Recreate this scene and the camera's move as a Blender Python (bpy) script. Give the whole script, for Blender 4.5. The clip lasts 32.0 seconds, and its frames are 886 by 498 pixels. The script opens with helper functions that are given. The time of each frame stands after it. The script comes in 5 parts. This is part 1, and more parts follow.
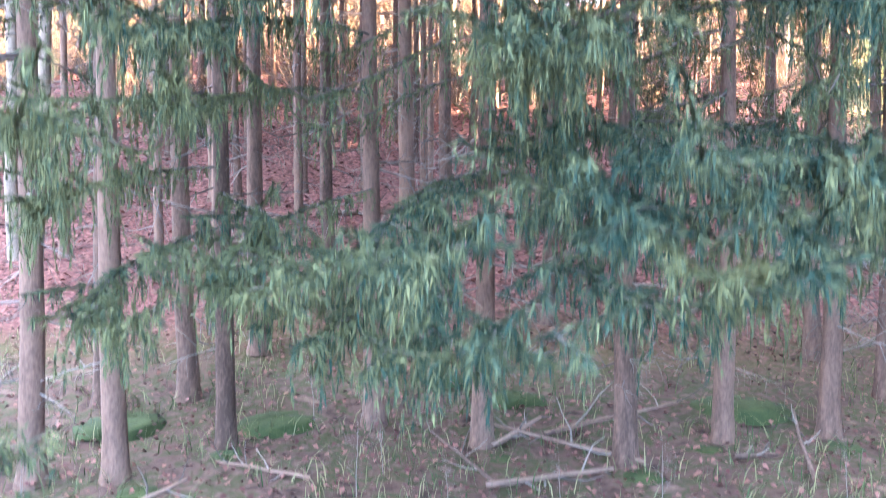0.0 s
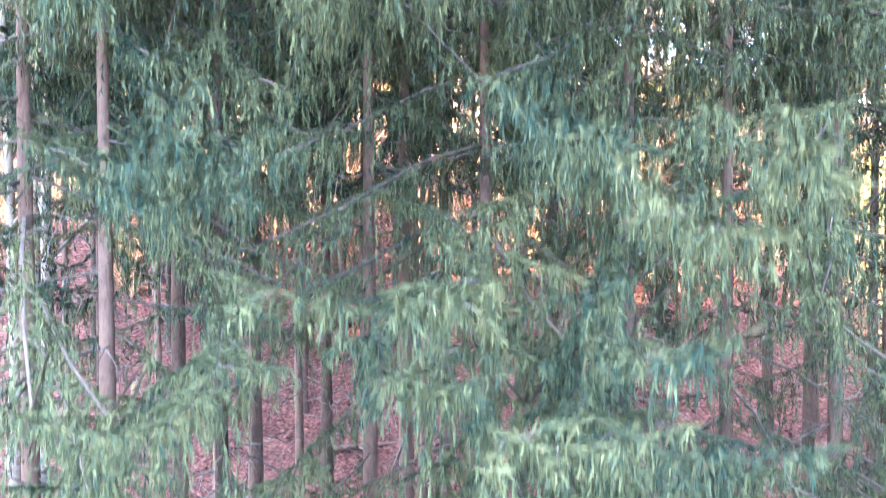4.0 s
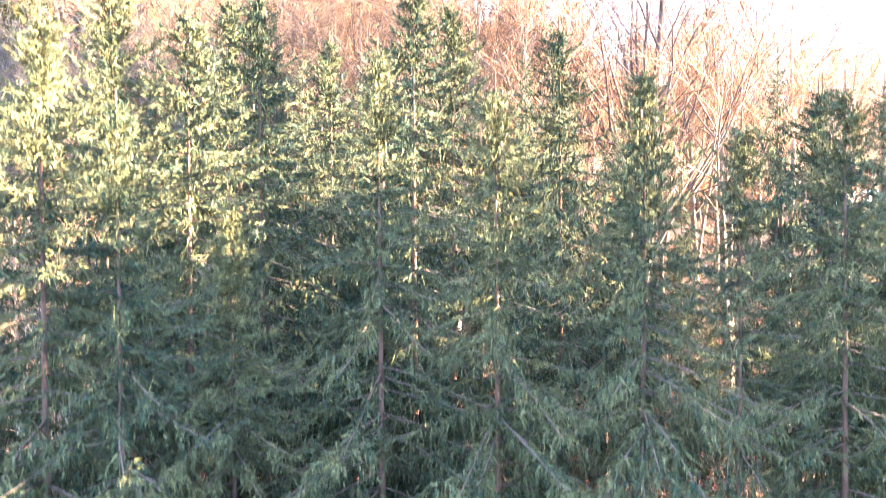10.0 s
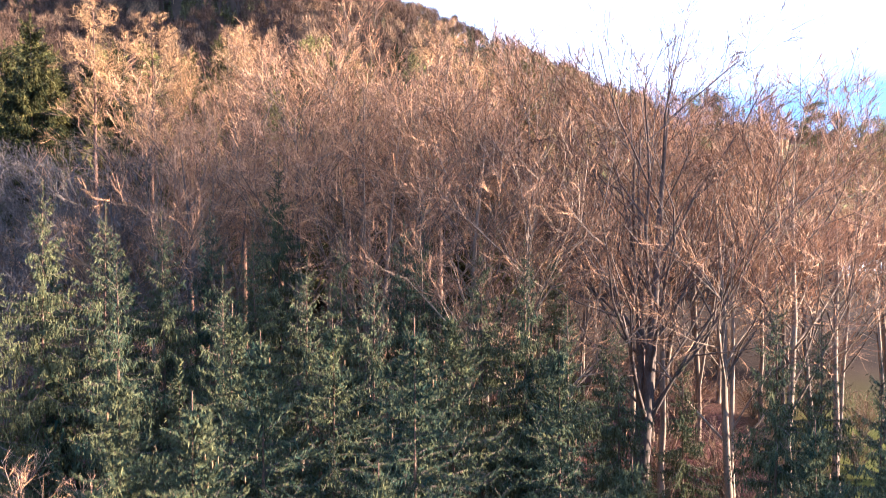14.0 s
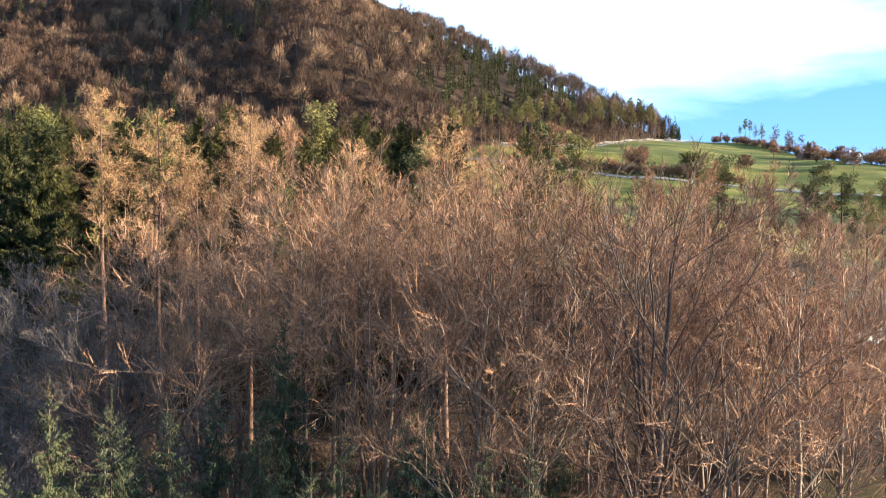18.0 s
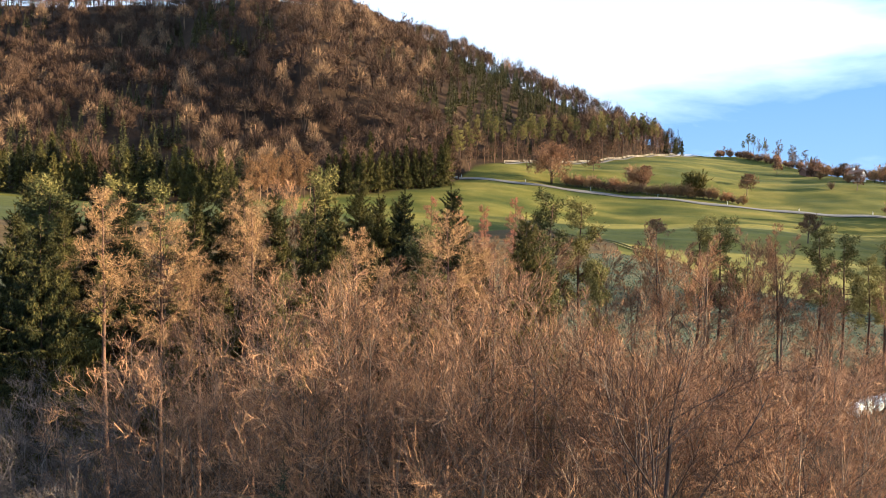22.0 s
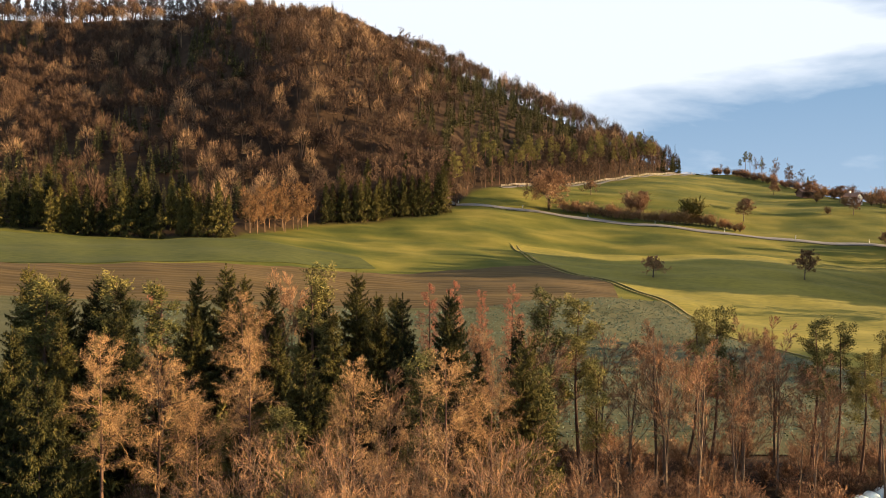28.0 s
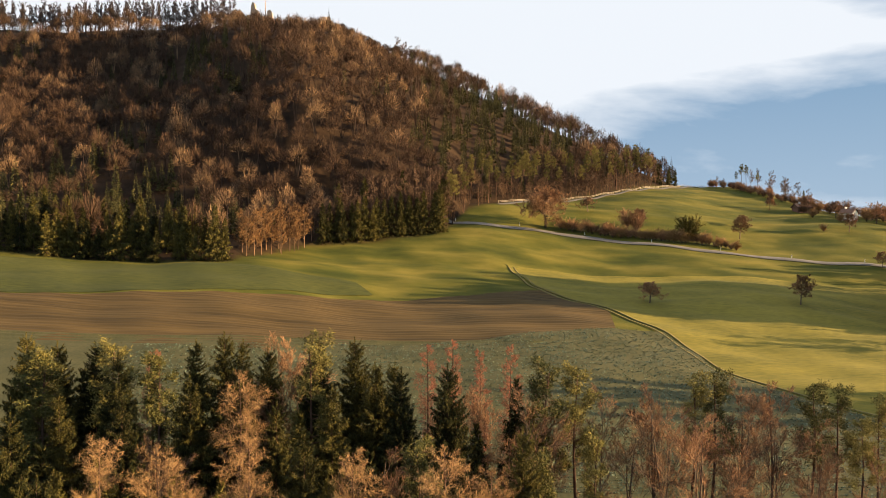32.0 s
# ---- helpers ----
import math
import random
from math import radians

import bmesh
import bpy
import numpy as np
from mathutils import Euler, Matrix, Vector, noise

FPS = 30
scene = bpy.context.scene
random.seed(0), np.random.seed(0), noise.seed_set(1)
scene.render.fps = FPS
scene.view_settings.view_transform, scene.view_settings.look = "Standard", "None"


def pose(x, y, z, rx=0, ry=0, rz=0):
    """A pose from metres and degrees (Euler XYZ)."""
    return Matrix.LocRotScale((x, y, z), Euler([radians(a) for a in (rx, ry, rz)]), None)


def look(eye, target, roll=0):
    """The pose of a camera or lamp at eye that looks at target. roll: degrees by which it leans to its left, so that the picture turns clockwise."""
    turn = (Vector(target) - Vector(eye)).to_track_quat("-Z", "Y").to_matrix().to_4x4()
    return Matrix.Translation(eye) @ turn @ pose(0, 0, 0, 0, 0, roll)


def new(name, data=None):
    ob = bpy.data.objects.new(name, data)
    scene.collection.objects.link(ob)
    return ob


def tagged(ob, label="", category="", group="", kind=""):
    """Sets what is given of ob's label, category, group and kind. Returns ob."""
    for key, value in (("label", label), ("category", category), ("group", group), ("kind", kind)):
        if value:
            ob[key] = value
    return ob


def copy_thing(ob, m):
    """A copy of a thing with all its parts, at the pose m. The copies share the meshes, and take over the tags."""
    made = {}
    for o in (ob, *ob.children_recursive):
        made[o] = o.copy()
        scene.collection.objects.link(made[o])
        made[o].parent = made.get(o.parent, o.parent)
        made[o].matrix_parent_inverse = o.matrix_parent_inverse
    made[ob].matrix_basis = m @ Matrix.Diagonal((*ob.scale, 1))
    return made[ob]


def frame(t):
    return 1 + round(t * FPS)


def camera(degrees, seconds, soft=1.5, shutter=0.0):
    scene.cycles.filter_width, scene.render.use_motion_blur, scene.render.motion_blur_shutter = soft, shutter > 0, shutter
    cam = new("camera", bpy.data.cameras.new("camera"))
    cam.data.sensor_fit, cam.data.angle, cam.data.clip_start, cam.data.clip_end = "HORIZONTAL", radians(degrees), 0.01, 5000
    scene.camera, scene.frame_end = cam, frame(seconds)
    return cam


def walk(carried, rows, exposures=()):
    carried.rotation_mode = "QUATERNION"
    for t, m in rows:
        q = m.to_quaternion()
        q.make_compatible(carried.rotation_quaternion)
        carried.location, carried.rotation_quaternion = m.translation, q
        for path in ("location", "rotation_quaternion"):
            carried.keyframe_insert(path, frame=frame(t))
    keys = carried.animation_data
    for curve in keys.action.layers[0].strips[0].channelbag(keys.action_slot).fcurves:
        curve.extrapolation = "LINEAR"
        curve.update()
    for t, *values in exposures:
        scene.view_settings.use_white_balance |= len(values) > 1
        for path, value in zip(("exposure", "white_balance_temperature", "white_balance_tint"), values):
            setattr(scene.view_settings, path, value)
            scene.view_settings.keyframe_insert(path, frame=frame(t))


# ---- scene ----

from math import cos, pi, sin, sqrt

# ---------------------------------------------------------------- camera
cam = camera(60.5, 32.0, 0.95, 0.8)
PATH = (
    # seconds, x, y, z, pitch, roll, yaw
    (0, 0.063, -0.167, 1.771, -1.61, 0.11, -0.44),
    (1, 0.082, -0.152, 3.475, -1.61, 0.11, -0.45),
    (2, 0.094, -0.136, 5.189, -1.60, 0.12, -0.45),
    (3, 0.092, -0.114, 6.890, -1.58, 0.14, -0.47),
    (4, 0.064, -0.102, 8.585, -1.57, 0.17, -0.49),
    (5, 0.021, -0.096, 10.280, -1.57, 0.20, -0.52),
    (6, -0.031, -0.093, 11.978, -1.56, 0.24, -0.54),
    (7, -0.089, -0.090, 13.682, -1.54, 0.28, -0.54),
    (8, -0.117, -0.086, 15.359, -1.54, 0.31, -0.54),
    (9, -0.138, -0.090, 17.053, -1.52, 0.30, -0.52),
    (10, -0.135, -0.101, 18.767, -1.50, 0.28, -0.49),
    (11, -0.153, -0.115, 20.496, -1.45, 0.26, -0.39),
    (12, -0.129, -0.128, 22.226, -1.38, 0.23, -0.31),
    (13, -0.080, -0.147, 23.974, -1.32, 0.18, -0.24),
    (14, -0.041, -0.150, 25.729, -1.32, 0.12, -0.17),
    (15, -0.031, -0.135, 27.423, -1.38, 0.08, -0.06),
    (16, -0.038, -0.111, 29.110, -1.43, 0.03, 0.06),
    (17, -0.035, -0.079, 30.829, -1.44, -0.02, 0.17),
    (18, -0.007, -0.043, 32.573, -1.39, -0.11, 0.26),
    (19, 0.031, -0.010, 34.274, -1.34, -0.18, 0.33),
    (20, 0.067, 0.019, 35.913, -1.29, -0.20, 0.41),
    (21, 0.097, 0.047, 37.521, -1.27, -0.19, 0.45),
    (22, 0.114, 0.074, 39.145, -1.25, -0.18, 0.49),
    (23, 0.117, 0.100, 40.800, -1.23, -0.16, 0.50),
    (24, 0.109, 0.127, 42.478, -1.23, -0.14, 0.49),
    (25, 0.097, 0.156, 44.156, -1.26, -0.12, 0.46),
    (26, 0.086, 0.186, 45.812, -1.28, -0.12, 0.41),
    (27, 0.072, 0.217, 47.456, -1.30, -0.14, 0.34),
    (28, 0.045, 0.252, 49.135, -1.30, -0.15, 0.28),
    (29, 0.000, 0.291, 50.868, -1.30, -0.16, 0.23),
    (30, -0.061, 0.332, 52.640, -1.32, -0.17, 0.16),
    (31, -0.133, 0.372, 54.419, -1.34, -0.16, 0.08),
    (32, -0.209, 0.411, 56.193, -1.36, -0.15, -0.01),
)
EXPOSURES = (
    (0, 5.95, 4800, 13),
    (2, 6.25, 4900, 14),
    (4, 6.3, 4750, 13),
    (7, 6.15, 4250, 9),
    (9, 5.7, 4450, 11),
    (10, 4.95, 4750, 14),
    (13, 2.98, 4450, 17),
    (17, 2.02, 4300, 5),
    (19, 1.8, 4350, 0),
    (23, 1.5, 4950, 5),
    (28, 1.2, 5800, 7),
    (32, 1.08, 6000, 7),
)
walk(cam, [(t, pose(x, y, z, 90 + pitch, roll, yaw)) for t, x, y, z, pitch, roll, yaw in PATH], EXPOSURES)

# ---------------------------------------------------------------- light
SUN_TURN, SUN_HEIGHT = 92.0, 10.5
S = Vector((sin(radians(SUN_TURN)) * cos(radians(SUN_HEIGHT)), cos(radians(SUN_TURN)) * cos(radians(SUN_HEIGHT)), sin(radians(SUN_HEIGHT))))
sun = new("sun", bpy.data.lights.new("sun", "SUN"))
sun.data.energy, sun.data.angle, sun.data.color = 9.8, radians(0.6), (1.0, 0.65, 0.31)
sun.matrix_world = look(S * 300, (0, 0, 0))

world = bpy.data.worlds.new("sky")
scene.world = world
world.use_nodes = True
wt = world.node_tree
wt.nodes.clear()


def wn(kind, **kw):
    n = wt.nodes.new(kind)
    for k, v in kw.items():
        if k in n.inputs:
            n.inputs[k].default_value = v
    return n


sky = wn("ShaderNodeTexSky")
sky.sky_type, sky.sun_disc = "NISHITA", False
sky.sun_elevation, sky.sun_rotation = radians(SUN_HEIGHT), radians(SUN_TURN)
sky.air_density, sky.dust_density, sky.altitude = 1.0, 0.6, 500
cool = wn("ShaderNodeMix", Factor=0.75)
cool.data_type = "RGBA"
cool.inputs[7].default_value = (5.2, 9.6, 15.2, 1)
coord = wn("ShaderNodeTexCoord")
flat = wn("ShaderNodeMapping")
flat.inputs["Scale"].default_value = (1.0, 1.0, 3.4)
flat.inputs["Location"].default_value = (0.35, 0.1, 0.55)
puff = wn("ShaderNodeTexNoise", Scale=2.1, Detail=7.0, Roughness=0.52, Distortion=0.25)
ramp = wn("ShaderNodeValToRGB")
ramp.color_ramp.elements[0].position, ramp.color_ramp.elements[1].position = 0.56, 0.72
cloud = wn("ShaderNodeMix")
cloud.data_type = "RGBA"
cloud.inputs[7].default_value = (24.5, 24.0, 24.0, 1)
haze = wn("ShaderNodeMix")
haze.data_type = "RGBA"
haze.inputs[7].default_value = (13.2, 15.6, 18.0, 1)
height = wn("ShaderNodeSeparateXYZ")
low_air = wn("ShaderNodeMapRange")
for k, v in ((1, -0.02), (2, 0.30), (3, 0.85), (4, 0.0)):
    low_air.inputs[k].default_value = v
bg = wn("ShaderNodeBackground", Strength=0.018)
out = wn("ShaderNodeOutputWorld")
wt.links.new(sky.outputs[0], cool.inputs[6])
wt.links.new(coord.outputs["Generated"], flat.inputs[0])
wt.links.new(flat.outputs[0], puff.inputs["Vector"])
bank = wn("ShaderNodeVectorMath")
bank.operation = "DOT_PRODUCT"
bank.inputs[1].default_value = (-0.10, 0.14, 0.36)
more = wn("ShaderNodeMath")
more.operation = "ADD"
wt.links.new(coord.outputs["Generated"], bank.inputs[0])
wt.links.new(puff.outputs[0], more.inputs[0])
wt.links.new(bank.outputs["Value"], more.inputs[1])
wt.links.new(more.outputs[0], ramp.inputs[0])
wt.links.new(ramp.outputs[0], cloud.inputs[0])
wt.links.new(coord.outputs["Generated"], height.inputs[0])
wt.links.new(height.outputs["Z"], low_air.inputs[0])
wt.links.new(low_air.outputs[0], haze.inputs[0])
wt.links.new(cool.outputs[2], haze.inputs[6])
wt.links.new(haze.outputs[2], cloud.inputs[6])
wt.links.new(cloud.outputs[2], bg.inputs[0])
wt.links.new(bg.outputs[0], out.inputs[0])


# ---------------------------------------------------------------- materials
def material(name, low, high, rough=0.85, scale=6.0, island=0.0, bump=0.0, fine=40.0, stretch=(1, 1, 1), random_object=0.0, spec=0.2):
    """Two-scale noise between two colours, with an optional change from piece to piece."""
    m = bpy.data.materials.new(name)
    m.use_nodes = True
    nt = m.node_tree
    b = nt.nodes["Principled BSDF"]
    b.inputs["Roughness"].default_value = rough
    b.inputs["Specular IOR Level"].default_value = spec
    co = nt.nodes.new("ShaderNodeTexCoord")
    mp = nt.nodes.new("ShaderNodeMapping")
    mp.inputs["Scale"].default_value = stretch
    n1, n2 = nt.nodes.new("ShaderNodeTexNoise"), nt.nodes.new("ShaderNodeTexNoise")
    n1.inputs["Scale"].default_value, n2.inputs["Scale"].default_value = scale, fine
    n1.inputs["Detail"].default_value, n2.inputs["Detail"].default_value = 4, 3
    nt.links.new(co.outputs["Object"], mp.inputs[0])
    for n in (n1, n2):
        nt.links.new(mp.outputs[0], n.inputs["Vector"])
    add = nt.nodes.new("ShaderNodeMath")
    add.operation = "MULTIPLY_ADD"
    add.inputs[1].default_value = 0.55
    half = nt.nodes.new("ShaderNodeMath")
    half.operation = "MULTIPLY"
    half.inputs[1].default_value = 0.45
    nt.links.new(n2.outputs[0], half.inputs[0])
    nt.links.new(n1.outputs[0], add.inputs[0])
    nt.links.new(half.outputs[0], add.inputs[2])
    last = add.outputs[0]
    for amount, node, socket in ((island, "ShaderNodeNewGeometry", "Random Per Island"), (random_object, "ShaderNodeObjectInfo", "Random")):
        if amount:
            src = nt.nodes.new(node)
            ma = nt.nodes.new("ShaderNodeMath")
            ma.operation = "MULTIPLY_ADD"
            ma.inputs[1].default_value = amount
            sub = nt.nodes.new("ShaderNodeMath")
            sub.operation = "SUBTRACT"
            sub.inputs[1].default_value = 0.5
            nt.links.new(src.outputs[socket], sub.inputs[0])
            nt.links.new(sub.outputs[0], ma.inputs[0])
            nt.links.new(last, ma.inputs[2])
            last = ma.outputs[0]
    cr = nt.nodes.new("ShaderNodeValToRGB")
    cr.color_ramp.elements[0].position, cr.color_ramp.elements[1].position = 0.3, 0.7
    cr.color_ramp.elements[0].color, cr.color_ramp.elements[1].color = (*low, 1), (*high, 1)
    nt.links.new(last, cr.inputs[0])
    nt.links.new(cr.outputs[0], b.inputs["Base Color"])
    if bump:
        bp = nt.nodes.new("ShaderNodeBump")
        bp.inputs["Strength"].default_value, bp.inputs["Distance"].default_value = bump, 0.03
        nt.links.new(add.outputs[0], bp.inputs["Height"])
        nt.links.new(bp.outputs[0], b.inputs["Normal"])
    return m


M_BARK = material("spruce_bark", (0.042, 0.024, 0.016), (0.150, 0.086, 0.057), 0.9, 5, 0, 0.8, 30, (1, 1, 0.35), 0.3)
M_BOUGH = material("spruce_bough", (0.04, 0.028, 0.022), (0.11, 0.08, 0.06), 0.9, 4, 0, 0, 20)
M_BEECH = material("beech_bark", (0.058, 0.043, 0.032), (0.200, 0.145, 0.101), 0.85, 3, 0, 0.3, 20, (1, 1, 0.5), 0.35)
M_OLDBARK = material("old_beech_bark", (0.034, 0.025, 0.021), (0.115, 0.085, 0.068), 0.9, 3, 0, 0.4, 20, (1, 1, 0.5))
M_TWIG = material("beech_twig", (0.072, 0.040, 0.023), (0.40, 0.222, 0.110), 0.8, 0.6, 0.5, 0, 4, (1, 1, 1), 0.35)
M_FARTWIG = material("far_twig", (0.07, 0.045, 0.03), (0.21, 0.13, 0.075), 0.9, 0.3, 0.5, 0, 3, (1, 1, 1), 0.4)
M_DEAD = material("dead_twig", (0.06, 0.046, 0.037), (0.17, 0.135, 0.11), 0.9, 2, 0.5, 0, 12)
M_NEEDLE = material("spruce_needle", (0.020, 0.033, 0.023), (0.096, 0.093, 0.039), 0.9, 1.2, 0.40, 0, 9, (1, 1, 1), 0.25, 0.03)
M_NEEDLE_FAR = material("conifer_needle", (0.016, 0.019, 0.006), (0.118, 0.100, 0.024), 0.8, 0.8, 0.35, 0, 5, (1, 1, 1), 0.45, 0.1)
M_PINE = material("pine_needle", (0.055, 0.058, 0.018), (0.22, 0.185, 0.052), 0.8, 0.8, 0.4, 0, 5, (1, 1, 1), 0.4, 0.1)
M_LARCH = material("larch_twig", (0.18, 0.105, 0.045), (0.41, 0.250, 0.107), 0.8, 0.6, 0.5, 0, 5, (1, 1, 1), 0.3)
M_REDLARCH = material("red_larch_twig", (0.22, 0.085, 0.05), (0.42, 0.17, 0.10), 0.8, 0.6, 0.5, 0, 5, (1, 1, 1), 0.2)
M_SPINE = material("bough_bark", (0.034, 0.027, 0.022), (0.10, 0.080, 0.064), 0.9, 4, 0, 0, 25)
M_CONE = material("spruce_cone", (0.10, 0.055, 0.025), (0.22, 0.13, 0.06), 0.7, 8, 0.4, 0, 30)


def ground_material():
    m = bpy.data.materials.new("forest_and_meadow_ground")
    m.use_nodes = True
    nt = m.node_tree
    b = nt.nodes["Principled BSDF"]
    b.inputs["Roughness"].default_value = 0.95
    b.inputs["Specular IOR Level"].default_value = 0.1
    co = nt.nodes.new("ShaderNodeTexCoord")

    def noise_ramp(scale, detail, stops, stretch=(1, 1, 1)):
        mp = nt.nodes.new("ShaderNodeMapping")
        mp.inputs["Scale"].default_value = stretch
        n = nt.nodes.new("ShaderNodeTexNoise")
        n.inputs["Scale"].default_value, n.inputs["Detail"].default_value = scale, detail
        r = nt.nodes.new("ShaderNodeValToRGB")
        e = r.color_ramp.elements
        e[0].position, e[0].color = stops[0][0], (*stops[0][1], 1)
        e[1].position, e[1].color = stops[-1][0], (*stops[-1][1], 1)
        for p, c in stops[1:-1]:
            x = e.new(p)
            x.color = (*c, 1)
        nt.links.new(co.outputs["Object"], mp.inputs[0])
        nt.links.new(mp.outputs[0], n.inputs["Vector"])
        nt.links.new(n.outputs[0], r.inputs[0])
        return n, r

    n1, litter = noise_ramp(9.0, 6, ((0.3, (0.035, 0.014, 0.011)), (0.5, (0.092, 0.038, 0.030)), (0.72, (0.18, 0.085, 0.065))))
    n2, moss = noise_ramp(2.6, 9, ((0.30, (0.030, 0.018, 0.013)), (0.45, (0.078, 0.046, 0.034)), (0.54, (0.036, 0.038, 0.014)), (0.60, (0.070, 0.044, 0.032)), (0.76, (0.13, 0.082, 0.060))))
    n3, meadow = noise_ramp(0.05, 8, ((0.3, (0.038, 0.048, 0.008)), (0.5, (0.088, 0.086, 0.013)), (0.7, (0.165, 0.136, 0.025))), (1, 2.2, 1))
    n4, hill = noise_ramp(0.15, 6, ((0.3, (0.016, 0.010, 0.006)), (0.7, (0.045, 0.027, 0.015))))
    last = meadow.outputs[0]
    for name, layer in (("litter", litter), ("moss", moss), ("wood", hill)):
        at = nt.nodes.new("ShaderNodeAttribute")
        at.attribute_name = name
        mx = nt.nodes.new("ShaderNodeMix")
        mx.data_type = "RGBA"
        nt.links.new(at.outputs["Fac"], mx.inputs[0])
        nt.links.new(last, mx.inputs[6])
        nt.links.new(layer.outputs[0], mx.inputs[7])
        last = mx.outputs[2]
    nt.links.new(last, b.inputs["Base Color"])
    bp = nt.nodes.new("ShaderNodeBump")
    bp.inputs["Strength"].default_value, bp.inputs["Distance"].default_value = 0.7, 0.06
    nt.links.new(n1.outputs[0], bp.inputs["Height"])
    nt.links.new(bp.outputs[0], b.inputs["Normal"])
    return m


# ---------------------------------------------------------------- mesh building
class Soup:
    """Gathers vertices and faces in numpy arrays for one mesh."""

    def __init__(self):
        self.v, self.f, self.n = [], {3: [], 4: []}, 0

    def add(self, verts, faces):
        verts, faces = np.asarray(verts, float).reshape(-1, 3), np.asarray(faces, int)
        self.f[faces.shape[1]].append(faces + self.n)
        self.v.append(verts)
        self.n += len(verts)

    def tubes(self, p, r, sides=5):
        """Round sticks along polylines p (B, k, 3) with radii r (B, k)."""
        count, k, _ = p.shape
        t = np.gradient(p, axis=1)
        t /= np.linalg.norm(t, axis=2, keepdims=True) + 1e-9
        mean = t.mean(1)
        ref = np.where(np.abs(mean[:, 2:3]) < 0.8, (0.0, 0.0, 1.0), (1.0, 0.0, 0.0))[:, None, :]
        u = np.cross(t, np.broadcast_to(ref, t.shape))
        u /= np.linalg.norm(u, axis=2, keepdims=True) + 1e-9
        w = np.cross(t, u)
        a = np.arange(sides) * 2 * pi / sides
        ring = p[:, :, None, :] + r[:, :, None, None] * (np.cos(a)[None, None, :, None] * u[:, :, None, :] + np.sin(a)[None, None, :, None] * w[:, :, None, :])
        i = (np.arange(count)[:, None, None] * k + np.arange(k - 1)[None, :, None]) * sides
        j, j2 = np.arange(sides)[None, None, :], (np.arange(sides)[None, None, :] + 1) % sides
        q = np.stack([i + j, i + j2, i + sides + j2, i + sides + j], -1).reshape(-1, 4)
        self.add(ring, q)

    def strips(self, p, w, side):
        """Narrow blades along polylines p (B, k, 3), widths w (B, k), across side (B, 3)."""
        count, k, _ = p.shape
        off = side[:, None, :] * w[:, :, None] * 0.5
        v = np.stack([p - off, p + off], 2)
        i = (np.arange(count)[:, None] * k + np.arange(k - 1)[None, :]) * 2
        q = np.stack([i, i + 1, i + 3, i + 2], -1).reshape(-1, 4)
        self.add(v, q)

    def slivers(self, a, b, w, side):
        """Thin triangles with base a, tip b."""
        v = np.stack([a - side * w[:, None] * 0.5, a + side * w[:, None] * 0.5, b], 1)
        self.add(v, np.arange(len(a) * 3).reshape(-1, 3))

    def kites(self, a, mid, b, w, side):
        """Small folded leaf shapes from a over mid to b."""
        v = np.stack([a, mid - side * w[:, None] * 0.5, b, mid + side * w[:, None] * 0.5], 1)
        self.add(v, np.arange(len(a) * 4).reshape(-1, 4))

    def box(self, x0, y0, z0, x1, y1, z1):
        v = [(x, y, z) for z in (z0, z1) for x, y in ((x0, y0), (x1, y0), (x1, y1), (x0, y1))]
        self.add(v, [(3, 2, 1, 0), (4, 5, 6, 7), (0, 1, 5, 4), (1, 2, 6, 5), (2, 3, 7, 6), (3, 0, 4, 7)])

    def mesh(self, name, mat, smooth=True):
        me = bpy.data.meshes.new(name)
        v = np.concatenate(self.v)
        me.vertices.add(len(v))
        me.vertices.foreach_set("co", v.astype(np.float32).ravel())
        tri = np.concatenate(self.f[3]) if self.f[3] else np.zeros((0, 3), int)
        quad = np.concatenate(self.f[4]) if self.f[4] else np.zeros((0, 4), int)
        loops = np.concatenate([tri.ravel(), quad.ravel()])
        starts = np.concatenate([np.arange(len(tri)) * 3, len(tri) * 3 + np.arange(len(quad)) * 4])
        me.loops.add(len(loops))
        me.loops.foreach_set("vertex_index", loops.astype(np.int32))
        me.polygons.add(len(starts))
        me.polygons.foreach_set("loop_start", starts.astype(np.int32))
        me.polygons.foreach_set("use_smooth", np.full(len(starts), smooth))
        me.update(calc_edges=True)
        me.materials.append(mat)
        return me


def part(name, soup, mat, parent, label="", smooth=True, kind=""):
    ob = new(name, soup.mesh(name, mat, smooth))
    ob.parent = parent
    return tagged(ob, label, kind=kind)


def unit(v):
    return v / (np.linalg.norm(v, axis=-1, keepdims=True) + 1e-9)


def along(p, s):
    """Points at the shares s (B, m) of polylines p (B, k, 3), with the direction there."""
    k = p.shape[1]
    g = np.clip(s * (k - 1), 0, k - 1.001)
    i = g.astype(int)
    b = np.arange(len(p))[:, None]
    f = (g - i)[..., None]
    return p[b, i] * (1 - f) + p[b, i + 1] * f, unit(p[b, i + 1] - p[b, i])


